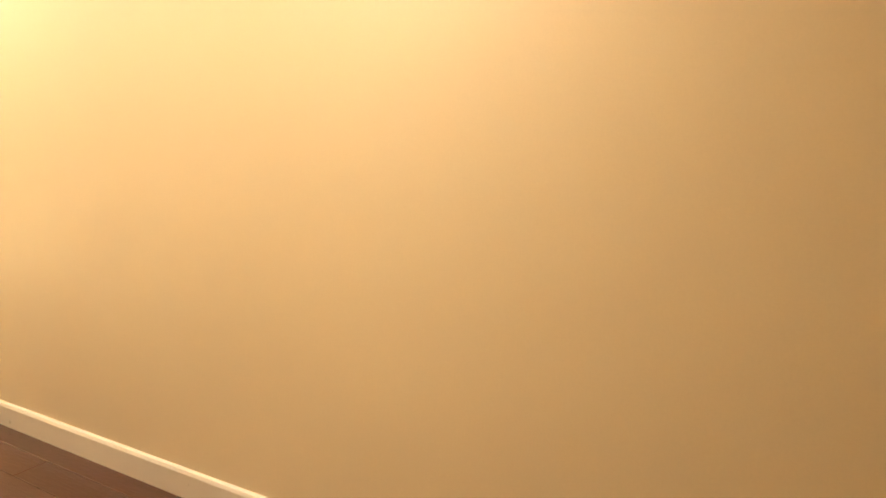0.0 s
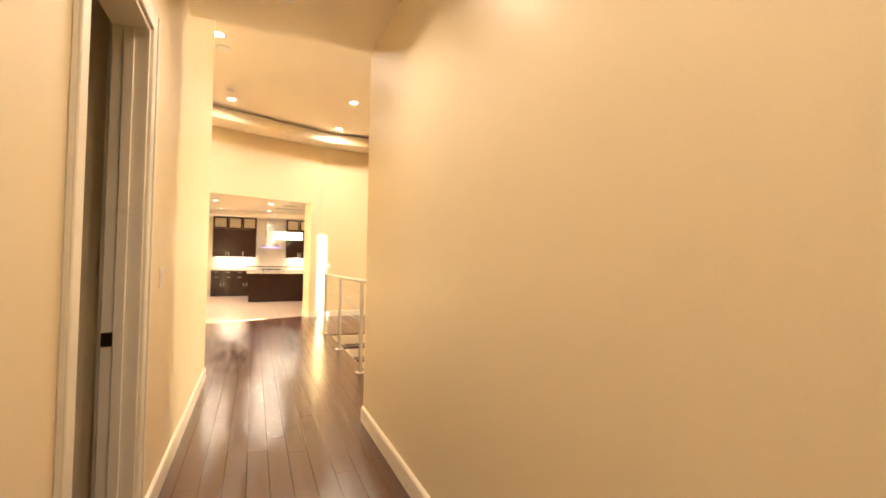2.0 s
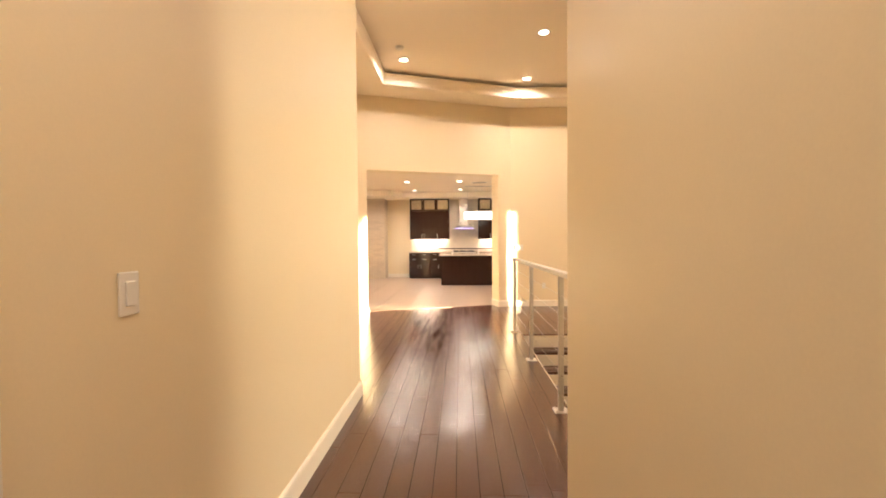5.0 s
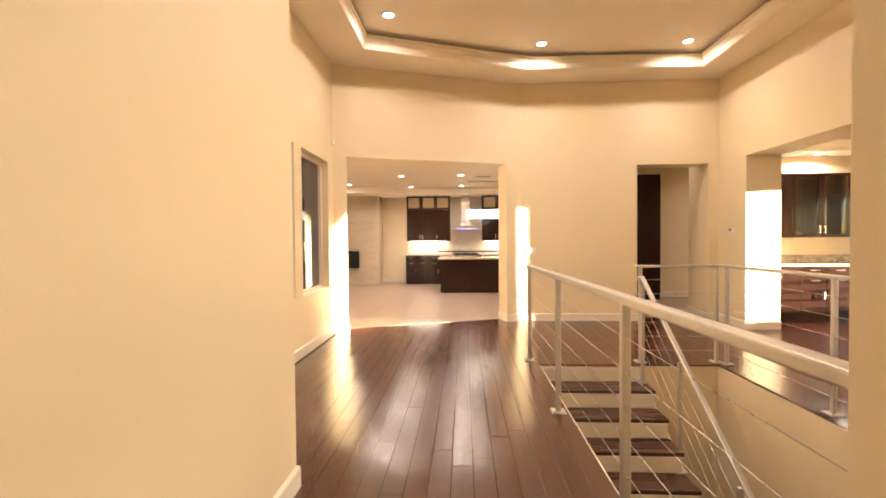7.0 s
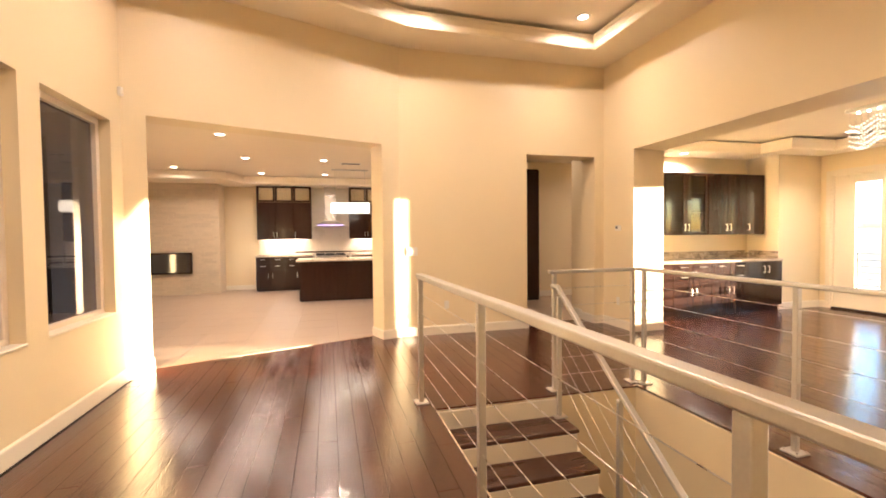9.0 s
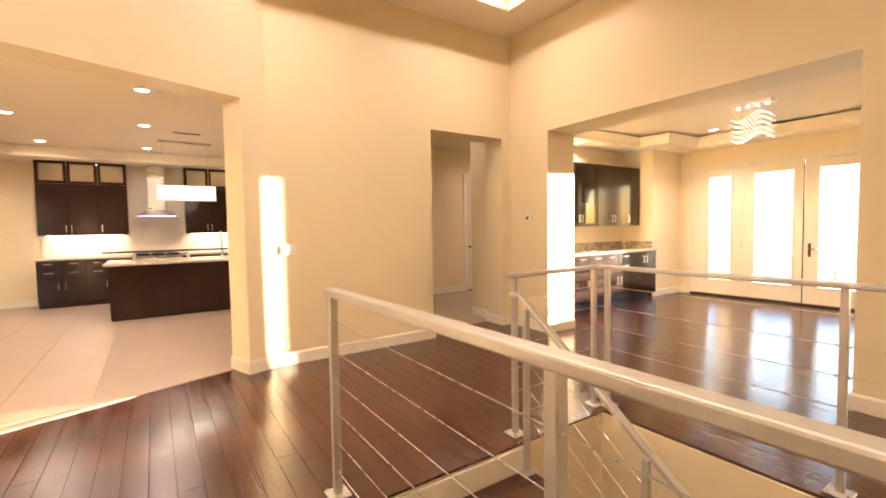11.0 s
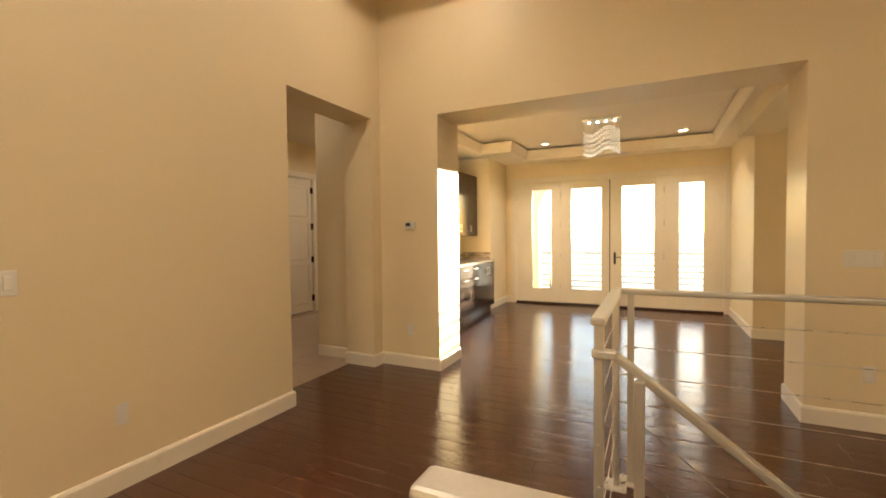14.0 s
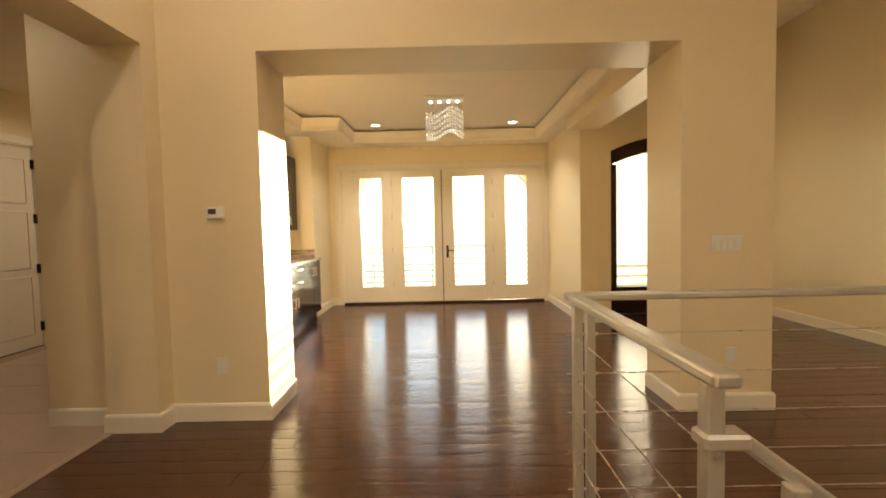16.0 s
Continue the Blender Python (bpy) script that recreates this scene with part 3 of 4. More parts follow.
def switch_plate(at, turn, gangs, label, rocker=True, group="wall plates"):
    w = 0.07 + 0.046 * (gangs - 1)
    t = thing("light_switch" if rocker else "wall_outlet", at, label, "switch" if rocker else "outlet", group, turn)
    part("plate", box(-w / 2, w / 2, -0.006, 0.0, -0.0575, 0.0575, 0.003, segments=2), M_PLATE, t)
    for g in range(gangs):
        x = (g - (gangs - 1) / 2) * 0.046
        if rocker:
            part("rocker", box(x - 0.016, x + 0.016, -0.011, -0.005, -0.033, 0.033, 0.002), M_PLATE, t)
        else:
            for z in (-0.02, 0.02):
                part("socket", box(x - 0.016, x + 0.016, -0.008, -0.005, z - 0.014, z + 0.014, 0.002), M_PLATE, t)
    return t


# turn 0 faces -y, 90 faces +x, -90 faces -x
switch_plate((-0.305, 2.49, 1.22), 90, 1, "single white rocker switch on the corridor wall")
switch_plate((-0.92, 2.16, 1.22), 0, 2, "double white rocker switch on the side room wall")
switch_plate((-0.94, 2.16, 0.40), 0, 1, "white wall outlet in the side room", False)
switch_plate((1.74, 10.03, 1.17), 0, 3, "triple white rocker switch beside the kitchen opening")
switch_plate((2.23, 10.03, 0.41), 0, 1, "white wall outlet low on the cream wall", False)
switch_plate((4.77, 6.14, 1.175), -90, 4, "wide white switch plate on the pier by the stairs")
switch_plate((4.77, 9.68, 0.39), -90, 1, "white wall outlet low on the cream pier", False)
switch_plate((4.77, 6.10, 0.39), -90, 1, "white wall outlet low on the pier by the stairs", False)

th = thing("thermostat", (4.77, 9.67, 1.47), "white wall thermostat with a grey display", "thermostat", turn=-90)
part("body", box(-0.06, 0.06, -0.024, 0.0, -0.04, 0.04, 0.006, segments=2), M_PLATE, th)
part("display", box(-0.045, 0.01, -0.026, -0.023, -0.01, 0.026, 0.001), M_DARKPL, th, "dark grey display")
ms = thing("motion_detector", (-1.28, 8.99, 2.79), "small white motion detector high in the corner", "detector", turn=90)
bm = box(-0.026, 0.026, -0.04, 0.0, -0.042, 0.042, 0.010, segments=2)
part("housing", bm, M_PLATE, ms)
part("lens", box(-0.018, 0.018, -0.043, -0.039, -0.028, 0.004, 0.002), M_TRIM, ms)


def disc_fixture(name, at, r, h, label, category, material):
    t = thing(name, at, label, category)
    part("housing", rod((0, 0, -h), (0, 0, 0), r * 0.8, 24, r2=r), material, t)
    part("ring", rod((0, 0, -0.005), (0, 0, 0.0), r * 1.08, 24), material, t)


disc_fixture("smoke_detector", (0.33, 2.70, 3.09), 0.06, 0.035, "white round smoke detector on the corridor ceiling", "detector", M_PLATE)
disc_fixture("ceiling_speaker", (-0.29, 6.12, 4.135), 0.10, 0.012, "round white ceiling speaker grille", "speaker", M_PLATE)
disc_fixture("smoke_detector", (-0.285, 7.69, 4.135), 0.06, 0.03, "white round smoke detector on the tray ceiling", "detector", M_PLATE)
disc_fixture("ceiling_speaker", (6.1, 9.4, 2.955), 0.10, 0.012, "round white speaker grille in the dining ceiling", "speaker", M_PLATE)

for x, y, z, watts in DOWNLIGHTS:
    t = thing("downlight", (x, y, z), "recessed round ceiling downlight, switched on", "downlight", "recessed ceiling lights")
    part("trim_ring", sweep([(0.09 * math.cos(a), 0.09 * math.sin(a)) for a in [i * math.tau / 24 for i in range(24)]], [(0.0, -0.006), (0.0, 0.0), (-0.025, 0.0), (-0.025, -0.010), (-0.012, -0.010)], True), M_PLATE, t)
    part("lens", rod((0, 0, -0.006), (0, 0, -0.002), 0.062, 24), M_BULB, t, "glowing lens")


def vent(name, at, w, d, label, slat=None):
    t = thing(name, at, label, "vent")
    part("frame", sweep([(-w / 2, -d / 2), (w / 2, -d / 2), (w / 2, d / 2), (-w / 2, d / 2)], [(0, 0), (0, -0.008), (0.025, -0.008), (0.03, 0.0)], True), M_PLATE, t)
    # flat dark sheet stands in for the shade inside the duct
    part("duct_shade", box(-w / 2, w / 2, -d / 2, d / 2, -0.003, 0.0), M_DARKPL, t)
    n = int(d / 0.022)
    for i in range(n):
        y = -d / 2 + (i + 0.5) * d / n
        part("slat", box(-w / 2, w / 2, y - 0.004, y + 0.004, -0.008, -0.003), slat or M_PLATE, t)


vent("ceiling_vent", (1.11, 13.40, 2.90), 0.37, 0.12, "ceiling air vent with dark slats over the kitchen island", M_DARKPL)
vent("ceiling_vent", (3.9, 11.4, 3.0), 0.30, 0.15, "white ceiling air vent in the hallway")
vent("ceiling_vent", (6.15, 10.36, 2.765), 0.30, 0.10, "white ceiling air vent over the bar")

# ---------------------------------------------------------------- west windows


def window(name, y0, y1):
    t = thing(name, (-1.28, (y0 + y1) / 2, 0.69), "recessed fixed window with a pale frame and panes tinted for dusk", "window")
    t["kind"] = "structure"
    h, w = 1.78, y1 - y0
    f = 0.055
    bm = bmesh.new()
    for a, b, c, d in ((-w / 2, w / 2, 0, f), (-w / 2, w / 2, h - f, h), (-w / 2, -w / 2 + f, f, h - f), (w / 2 - f, w / 2, f, h - f)):
        box(-0.17, -0.09, a, b, c, d, 0.004, bm)
    part("window_frame", bm, M_WINF, t)
    p = part("pane", box(-0.133, -0.127, -w / 2 + f, w / 2 - f, f, h - f), M_DUSK, t, "glass pane tinted for dusk")
    p.visible_shadow = False
    part("window_sill", box(-0.09, 0.012, -w / 2 - 0.0, w / 2 + 0.0, 0.0, 0.018, 0.004), M_TRIM, t)


window("window_1", 6.55, 7.58)
window("window_2", 7.81, 8.81)

# covered patio seen through the west windows
structure("patio_ground", box(-6.2, -1.48, 3.0, 9.06, -0.25, -0.05), M_DECK, "grey concrete patio slab", "ground")
structure("patio_ceiling", box(-3.9, -1.48, 4.94, 9.06, 2.78, 2.95), M_PATIO, "grey plastered patio ceiling", "ceiling")
slid = thing("patio_sliding_door", (-2.95, 9.06, 0), "brown framed sliding glass door to the patio", "sliding door")
for i, x in enumerate((-1.03, -0.34, 0.34, 1.03)):
    part("stile", box(x - 0.035, x + 0.035, 0.04, 0.11, 0, 2.33, 0.004), M_BRONZE, slid)
for z in (0.03, 2.30):
    part("rail", box(-1.0, 1.0, 0.045, 0.105, z - 0.03, z + 0.03, 0.004), M_BRONZE, slid)
for x in (-0.685, 0.0, 0.685):
    p = part("pane", box(x - 0.31, x + 0.31, 0.072, 0.078, 0.06, 2.27), M_GLASS, slid)
    p.visible_shadow = False
bm = box(-3.9, -3.65, 5.0, 5.25, -0.05, 2.78, 0.01)
structure("patio_column", bm, M_STUCCO, "stucco patio column", "column")

# ---------------------------------------------------------------- glazed doors of the dining room
fd = thing("french_doors", (9.40, 8.13, 0), "white painted double glazed doors with two fixed side lights", "glazed doors")


def leaf(y0, y1, g0, g1, name, label):
    """A door leaf between y0 and y1 with its glass between g0 and g1."""
    bm = bmesh.new()
    z0, z1, b0, b1 = 0.036, 2.3715, 0.29, 2.24
    for a, b, c, d in ((y0, g0, z0, z1), (g1, y1, z0, z1), (g0, g1, z0, b0), (g0, g1, b1, z1)):
        box(0.03, 0.075, a, b, c, d, 0.002, bm)
    p = part(name, bm, M_DOORW, fd, label)
    bead = bmesh.new()
    for a, b, c, d in ((g0 - 0.004, g0 + 0.016, b0, b1), (g1 - 0.016, g1 + 0.004, b0, b1), (g0, g1, b0 - 0.004, b0 + 0.016), (g0, g1, b1 - 0.016, b1 + 0.004)):
        box(0.022, 0.034, a, b, c, d, 0.004, bead)
    part("glazing_bead", bead, M_DOORW, p)
    g = part("pane", box(0.050, 0.056, g0, g1, b0, b1), M_GLASS, p)
    g.visible_shadow = False
    return p


leaf(0.90, 1.76, 1.055, 1.45, "side_light", "fixed white side light")
left = leaf(0.008, 0.885, 0.131, 0.701, "door_leaf", "white glazed door leaf")
right = leaf(-0.885, -0.006, -0.752, -0.192, "door_leaf", "white glazed door leaf")
leaf(-1.78, -0.90, -1.503, -1.112, "side_light", "fixed white side light")
bm = bmesh.new()
for a, b, c, d in ((1.76, 1.805, 0, 2.415), (-1.805, -1.78, 0, 2.415), (-1.78, 1.76, 2.372, 2.415)):
    box(0.0, 0.145, a, b, c, d, 0.003, bm)
for y in (0.893, -0.893):
    box(0.028, 0.11, y - 0.02, y + 0.02, 0.02, 2.372, 0.003, bm)
part("door_frame", bm, M_DOORW, fd)
bm = bmesh.new()
for a, b, c, d in ((1.79, 1.87, 0.0, 2.47), (-1.868, -1.79, 0.0, 2.47), (-1.79, 1.79, 2.40, 2.48)):
    box(-0.016, -0.001, a, b, c, d, 0.003, bm)
part("casing", bm, M_DOORW, fd)
part("astragal", box(0.022, 0.032, -0.006, 0.008, 0.02, 2.36, 0.002), M_BRONZE, fd, "dark meeting strip between the leaves")
part("threshold", box(-0.03, 0.14, -1.78, 1.76, 0.0, 0.034, 0.004), M_BRONZE, fd, "dark metal threshold")
for y in (0.89, -0.89):
    for z in (0.35, 0.95, 1.55, 2.12):
        part("hinge", rod((0.026, y, z - 0.05), (0.026, y, z + 0.05), 0.008, 8), M_STEEL, fd)
hd = part("lever_handle", box(0.022, 0.031, -0.105, -0.065, 0.80, 1.02, 0.004), M_BRONZE, right, "dark bronze lever handle")
part("lever", beam((-0.02, -0.085, 0.93), (-0.02, -0.20, 0.93), 0.02, 0.018, 0.005), M_BRONZE, hd)
part("spindle", rod((0.03, -0.085, 0.93), (-0.025, -0.085, 0.93), 0.009, 10), M_BRONZE, hd)

# ---------------------------------------------------------------- arched entrance doors
en = thing("entrance_doors", (8.05, 4.845, 0), "dark arched double entrance doors with tall glass panels", "entrance doors")


def arch_z(y, half=0.87, spring=2.36, rise=0.22):
    return spring + rise * (1 - (abs(y) / half) ** 2)


def arch_strip(y0, y1, inner_drop, x0, x1, steps=10):
    bm = bmesh.new()
    ring = []
    for i in range(steps + 1):
        y = y0 + (y1 - y0) * i / steps
        z = arch_z(y)
        ring.append([bm.verts.new(p) for p in ((x0, y, z - inner_drop), (x1, y, z - inner_drop), (x1, y, z), (x0, y, z))])
    for r, q in zip(ring, ring[1:]):
        for k in range(4):
            bm.faces.new([r[k], r[(k + 1) % 4], q[(k + 1) % 4], q[k]])
    bm.faces.new(ring[0])
    bm.faces.new(ring[-1][::-1])
    return bm


def spandrel():
    bm = bmesh.new()
    prev = None
    for i in range(17):
        y = -0.87 + 1.74 * i / 16
        cur = [bm.verts.new(p) for p in ((0.0, y, arch_z(y)), (0.0, y, 2.62), (0.2, y, 2.62), (0.2, y, arch_z(y)))]
        if prev:
            for k in range(4):
                bm.faces.new([prev[k], prev[(k + 1) % 4], cur[(k + 1) % 4], cur[k]])
        prev = cur
    return bm


sp = structure("wall_arch_infill", spandrel(), M_WALL, "cream wall filling above the arched doors", "wall")
sp.location = (8.05, 4.845, 0)
part("arch_frame", arch_strip(-0.87, 0.87, 0.06, 0.03, 0.16, 20), M_ESP, en, "dark arched head frame")
for s in (-1, 1):
    part("side_frame", box(0.03, 0.16, min(s * 0.81, s * 0.87), max(s * 0.81, s * 0.87), 0, 2.37, 0.003), M_ESP, en)
    bm = bmesh.new()
    a, b = 0.008, 0.805
    box(0.06, 0.11, min(s * a, s * (a + 0.14)), max(s * a, s * (a + 0.14)), 0.01, 2.20, 0.003, bm)
    box(0.06, 0.11, min(s * (b - 0.08), s * b), max(s * (b - 0.08), s * b), 0.01, 2.20, 0.003, bm)
    box(0.06, 0.11, min(s * (a + 0.14), s * (b - 0.08)), max(s * (a + 0.14), s * (b - 0.08)), 0.01, 0.40, 0.003, bm)
    lf = part("door_leaf", bm, M_ESP, en, "dark stained door leaf")
    part("arched_rail", arch_strip(s * a, s * b, 0.20, 0.06, 0.11, 10), M_ESP, lf)
    prev, g = None, bmesh.new()
    for i in range(9):
        y = s * (a + 0.14 + (b - 0.08 - a - 0.14) * i / 8)
        cur = [g.verts.new(p) for p in ((0.083, y, 0.40), (0.083, y, arch_z(y) - 0.20), (0.089, y, arch_z(y) - 0.20), (0.089, y, 0.40))]
        if prev:
            for k in range(4):
                g.faces.new([prev[k], prev[(k + 1) % 4], cur[(k + 1) % 4], cur[k]])
        prev = cur
    part("pane", g, M_SEEDED, lf, "bright obscured glass pane")
    part("pull_handle", rod((0.035, s * 0.09, 0.85), (0.035, s * 0.09, 1.25), 0.012, 10), M_BRONZE, lf)
part("threshold", box(-0.02, 0.18, -0.81, 0.81, 0.0, 0.012, 0.003), M_BRONZE, en)
# added on the outer side to stop sun leaking between the leaves
part("astragal", box(0.105, 0.125, -0.03, 0.03, 0.012, 2.50, 0.004), M_ESP, en, "dark strip over the meeting of the leaves")

# ---------------------------------------------------------------- outside to the east
structure("balcony_deck", box(9.55, 12.6, 2.6, 11.4, -0.30, -0.06), M_DECK, "pale concrete balcony deck", "ground")
bal = thing("balcony_railing", (12.2, 7.0, -0.06), "pale weathered metal balcony railing with horizontal bars", "railing")
for y in (-4.2, -2.8, -1.4, 0.0, 1.4, 2.8, 4.2):
    part("post", box(-0.02, 0.02, y - 0.02, y + 0.02, 0, 0.95, 0.003), M_PALE, bal)
part("top_rail", box(-0.03, 0.03, -4.25, 4.25, 0.93, 0.96, 0.005), M_PALE, bal)
for i in range(6):
    part("bar", rod((0, -4.2, 0.10 + 0.14 * i), (0, 4.2, 0.10 + 0.14 * i), 0.015, 8), M_PALE, bal)
bm = bmesh.new()
prev = None
for i in range(25):
    y = 6.02 + (10.06 - 6.02) * i / 24
    z = 2.05 + 0.95 * math.sqrt(max(0.0, 1 - ((y - 8.04) / 2.02) ** 2))
    cur = [bm.verts.new(p) for p in ((12.02, y, z), (12.02, y, 3.6), (12.38, y, 3.6), (12.38, y, z))]
    if prev:
        for k in range(4):
            bm.faces.new([prev[k], prev[(k + 1) % 4], cur[(k + 1) % 4], cur[k]])
    prev = cur
box(12.02, 12.38, 10.06, 10.62, -0.06, 3.6, 0.0, bm)
box(12.02, 12.38, 5.46, 6.02, -0.06, 3.6, 0.0, bm)
structure("porch_arch", bm, M_STUCCO, "warm stucco porch arch on two columns", "arch")
gr = bmesh.new()
N, R = 48, 3200.0
rings = []
for r in (14.0, 60.0, 250.0, 900.0, R):
    rings.append([gr.verts.new((r * math.cos(math.tau * i / N) + 2, r * math.sin(math.tau * i / N) + 6, -4.0 - (0.03 * (r - 14) if r <= 250 else 7.0 - 0.012 * (r - 250) * (0.6 + 0.4 * math.sin(i * 1.7)) ))) for i in range(N)])
mid = gr.verts.new((2, 6, -4.0))
for i in range(N):
    gr.faces.new([mid, rings[0][i], rings[0][(i + 1) % N]])
    for a, b in zip(rings, rings[1:]):
        gr.faces.new([a[i], b[i], b[(i + 1) % N], a[(i + 1) % N]])
structure("ground", gr, M_EARTH, "dry hillside ground falling away to distant hills", "ground")

# ---------------------------------------------------------------- cabinets


def pull(parent, x, z, h=0.13, upright=True, y=0.0):
    a, b = ((x, y - 0.035, z - h / 2), (x, y - 0.035, z + h / 2)) if upright else ((x - h / 2, y - 0.035, z), (x + h / 2, y - 0.035, z))
    bm = rod(a, b, 0.006, 8)
    for p in (a, b):
        q = Vector(p) + (Vector((0, 0, 0.012)) if upright else Vector((0.012, 0, 0))) * (1 if p is a else -1)
        rod(q, q + Vector((0, 0.036, 0)), 0.005, 6, bm)
    return part("handle", bm, M_STEEL, parent, "brushed steel bar handle")


def cabinet_door(cab, x0, x1, z0, z1, y, handle_x=None, handle_z=None, glass=False, upright=True):
    g = 0.0025
    x0, x1, z0, z1 = x0 + g, x1 - g, z0 + g, z1 - g
    if glass:
        bm = bmesh.new()
        f = 0.05
        for a, b, c, d in ((x0, x0 + f, z0, z1), (x1 - f, x1, z0, z1), (x0 + f, x1 - f, z0, z0 + f), (x0 + f, x1 - f, z1 - f, z1)):
            box(a, b, y - 0.02, y, c, d, 0.0015, bm)
        d = part("door", bm, M_ESP, cab, "dark framed glass door")
        p = part("pane", box(x0 + f, x1 - f, y - 0.012, y - 0.008, z0 + f, z1 - f), M_GLASS, d)
        p.visible_shadow = False
    else:
        bm = box(x0, x1, y - 0.02, y, z0, z1, 0.002)
        d = part("door" if upright else "drawer_front", bm, M_ESP, cab)
    if handle_x is not None:
        pull(d, handle_x, handle_z, 0.13, upright, y - 0.02)
    return d


def base_cabinet(at, w, doors, label, drawers=False, depth=0.60, h=0.88, group="base cabinets"):
    cab = thing("base_cabinet", at, label, "cabinet", group)
    part("body", box(0, w, 0.0, depth, 0.10, h, 0.002), M_ESP, cab)
    part("toe_kick", box(0.0, w, 0.06, depth, 0.0, 0.10), M_ESP, cab)
    dw = w / doors
    for i in range(doors):
        zt = h
        if drawers:
            for z0, z1 in ((0.72, h), (0.55, 0.72)):
                cabinet_door(cab, i * dw, (i + 1) * dw, z0, z1, 0.0, (i + 0.5) * dw, (z0 + z1) / 2 + 0.02, upright=False)
            zt = 0.55
        hx = (i + 1) * dw - 0.05 if i % 2 == 0 else i * dw + 0.05
        cabinet_door(cab, i * dw, (i + 1) * dw, 0.11, zt, 0.0, hx, zt - 0.14)
    return cab


def upper_cabinet(at, w, h, doors, label, glass=False, top_glass=0.0, depth=0.33, group="wall cabinets"):
    cab = thing("wall_cabinet", at, label, "cabinet", group)
    if glass or top_glass:
        bm = bmesh.new()
        for a, b, c, d in ((0, 0.018, 0, h), (w - 0.018, w, 0, h), (0.018, w - 0.018, 0, 0.018), (0.018, w - 0.018, h - 0.018, h)):
            box(a, b, 0, depth, c, d, 0.0, bm)
        part("body", bm, M_ESP, cab)
        part("back_panel", box(0.018, w - 0.018, depth - 0.012, depth, 0.018, h - 0.018), M_ESPIN if top_glass else M_ESP, cab, "warm lit cabinet inside" if top_glass else "")
        for z in ((h * 0.36, h * 0.68) if glass else (h - top_glass,)):
            part("shelf", box(0.018, w - 0.018, 0.02, depth - 0.012, z - 0.01, z + 0.01), M_ESPIN if top_glass else M_ESP, cab)
        if top_glass:
            part("lower_box", box(0.018, w - 0.018, 0.004, depth - 0.012, 0.018, h - top_glass - 0.012), M_ESP, cab)
            part("cabinet_light", box(0.05, w - 0.05, 0.06, 0.09, h - 0.03, h - 0.02), M_UNDER, cab, "small lit strip")
    else:
        part("body", box(0, w, 0.0, depth, 0, h, 0.002), M_ESP, cab)
    dw = w / doors
    for i in range(doors):
        hx = (i + 1) * dw - 0.04 if i % 2 == 0 else i * dw + 0.04
        if doors == 3 and i == 2:
            hx = i * dw + 0.04
        cabinet_door(cab, i * dw, (i + 1) * dw, 0.0, h - top_glass, 0.0, hx, 0.13, glass)
        if top_glass:
            cabinet_door(cab, i * dw, (i + 1) * dw, h - top_glass, h, 0.0, glass=True)
    return cab


# bar alcove of the dining room
for i, (x, w) in enumerate(((5.30, 0.775), (6.075, 0.775), (6.85, 0.775), (7.625, 0.77))):
    base_cabinet((x, 10.04, 0), w, 2, "dark espresso base cabinet in the bar alcove", drawers=i in (1, 2), depth=0.655, group="bar base cabinets")
bc = thing("bar_worktop", (5.28, 10.00, 0.88), "polished speckled granite bar worktop", "worktop")
part("slab", box(0, 3.115, 0, 0.695, 0.0, 0.04, 0.008, segments=2), M_GRANITE, bc)
upper_cabinet((5.30, 10.365, 1.35), 0.86, 1.08, 2, "dark solid door wall cabinet over the bar")
upper_cabinet((6.165, 10.365, 1.35), 0.93, 1.08, 2, "dark wall cabinet with glass doors over the bar", glass=True)
upper_cabinet((7.10, 10.35, 1.35), 1.26, 1.08, 3, "dark glossy solid door wall cabinet over the bar")
sp = thing("bar_backsplash", (5.28, 10.695, 0.922), "narrow mosaic tile backsplash strip over the bar worktop", "backsplash")
for x0, x1, xx in ((0.0, 3.11, None), (3.102, 3.11, 1)):
    for r in range(3):
        x = 0.0
        k = 0
        if xx is None:
            while x < 3.05:
                w = random.choice((0.05, 0.08, 0.11, 0.15))
                part("mosaic_piece", box(x, min(x + w - 0.003, 3.10), -0.008, 0.0, r * 0.042, r * 0.042 + 0.039), M_MOSAIC, sp)
                x += w
        else:
            y = -0.60
            while y < -0.06:
                w = random.choice((0.05, 0.08, 0.11))
                part("mosaic_piece", box(3.107, 3.115, y, min(y + w - 0.003, -0.012), r * 0.042, r * 0.042 + 0.039), M_MOSAIC, sp)
                y += w
# wavy crystal chandelier in the dining room
ch = thing("crystal_chandelier", (7.26, 8.06, 2.955), "wavy crystal chandelier hanging from a flat white canopy", "chandelier")
part("canopy", box(-0.12, 0.12, -0.245, 0.245, -0.045, 0.0, 0.008, segments=2), M_PLATE, ch, "flat white canopy")
for i in range(4):
    part("lamp", rod((0, -0.165 + 0.11 * i, -0.062), (0, -0.165 + 0.11 * i, -0.045), 0.017, 14), M_BULB, ch, "small glowing spot")
def crystal_mesh(r):
    bm = bmesh.new()
    bmesh.ops.create_icosphere(bm, subdivisions=1, radius=r)
    return mesh_of(bm, "crystal", M_CRYS)


small_crystal, large_crystal = crystal_mesh(0.0125), crystal_mesh(0.0165)


def wave(y, layer):
    return 0.05 * math.cos(math.tau * ((0.225 - y) / 0.45 - 0.2) + layer * 0.3)


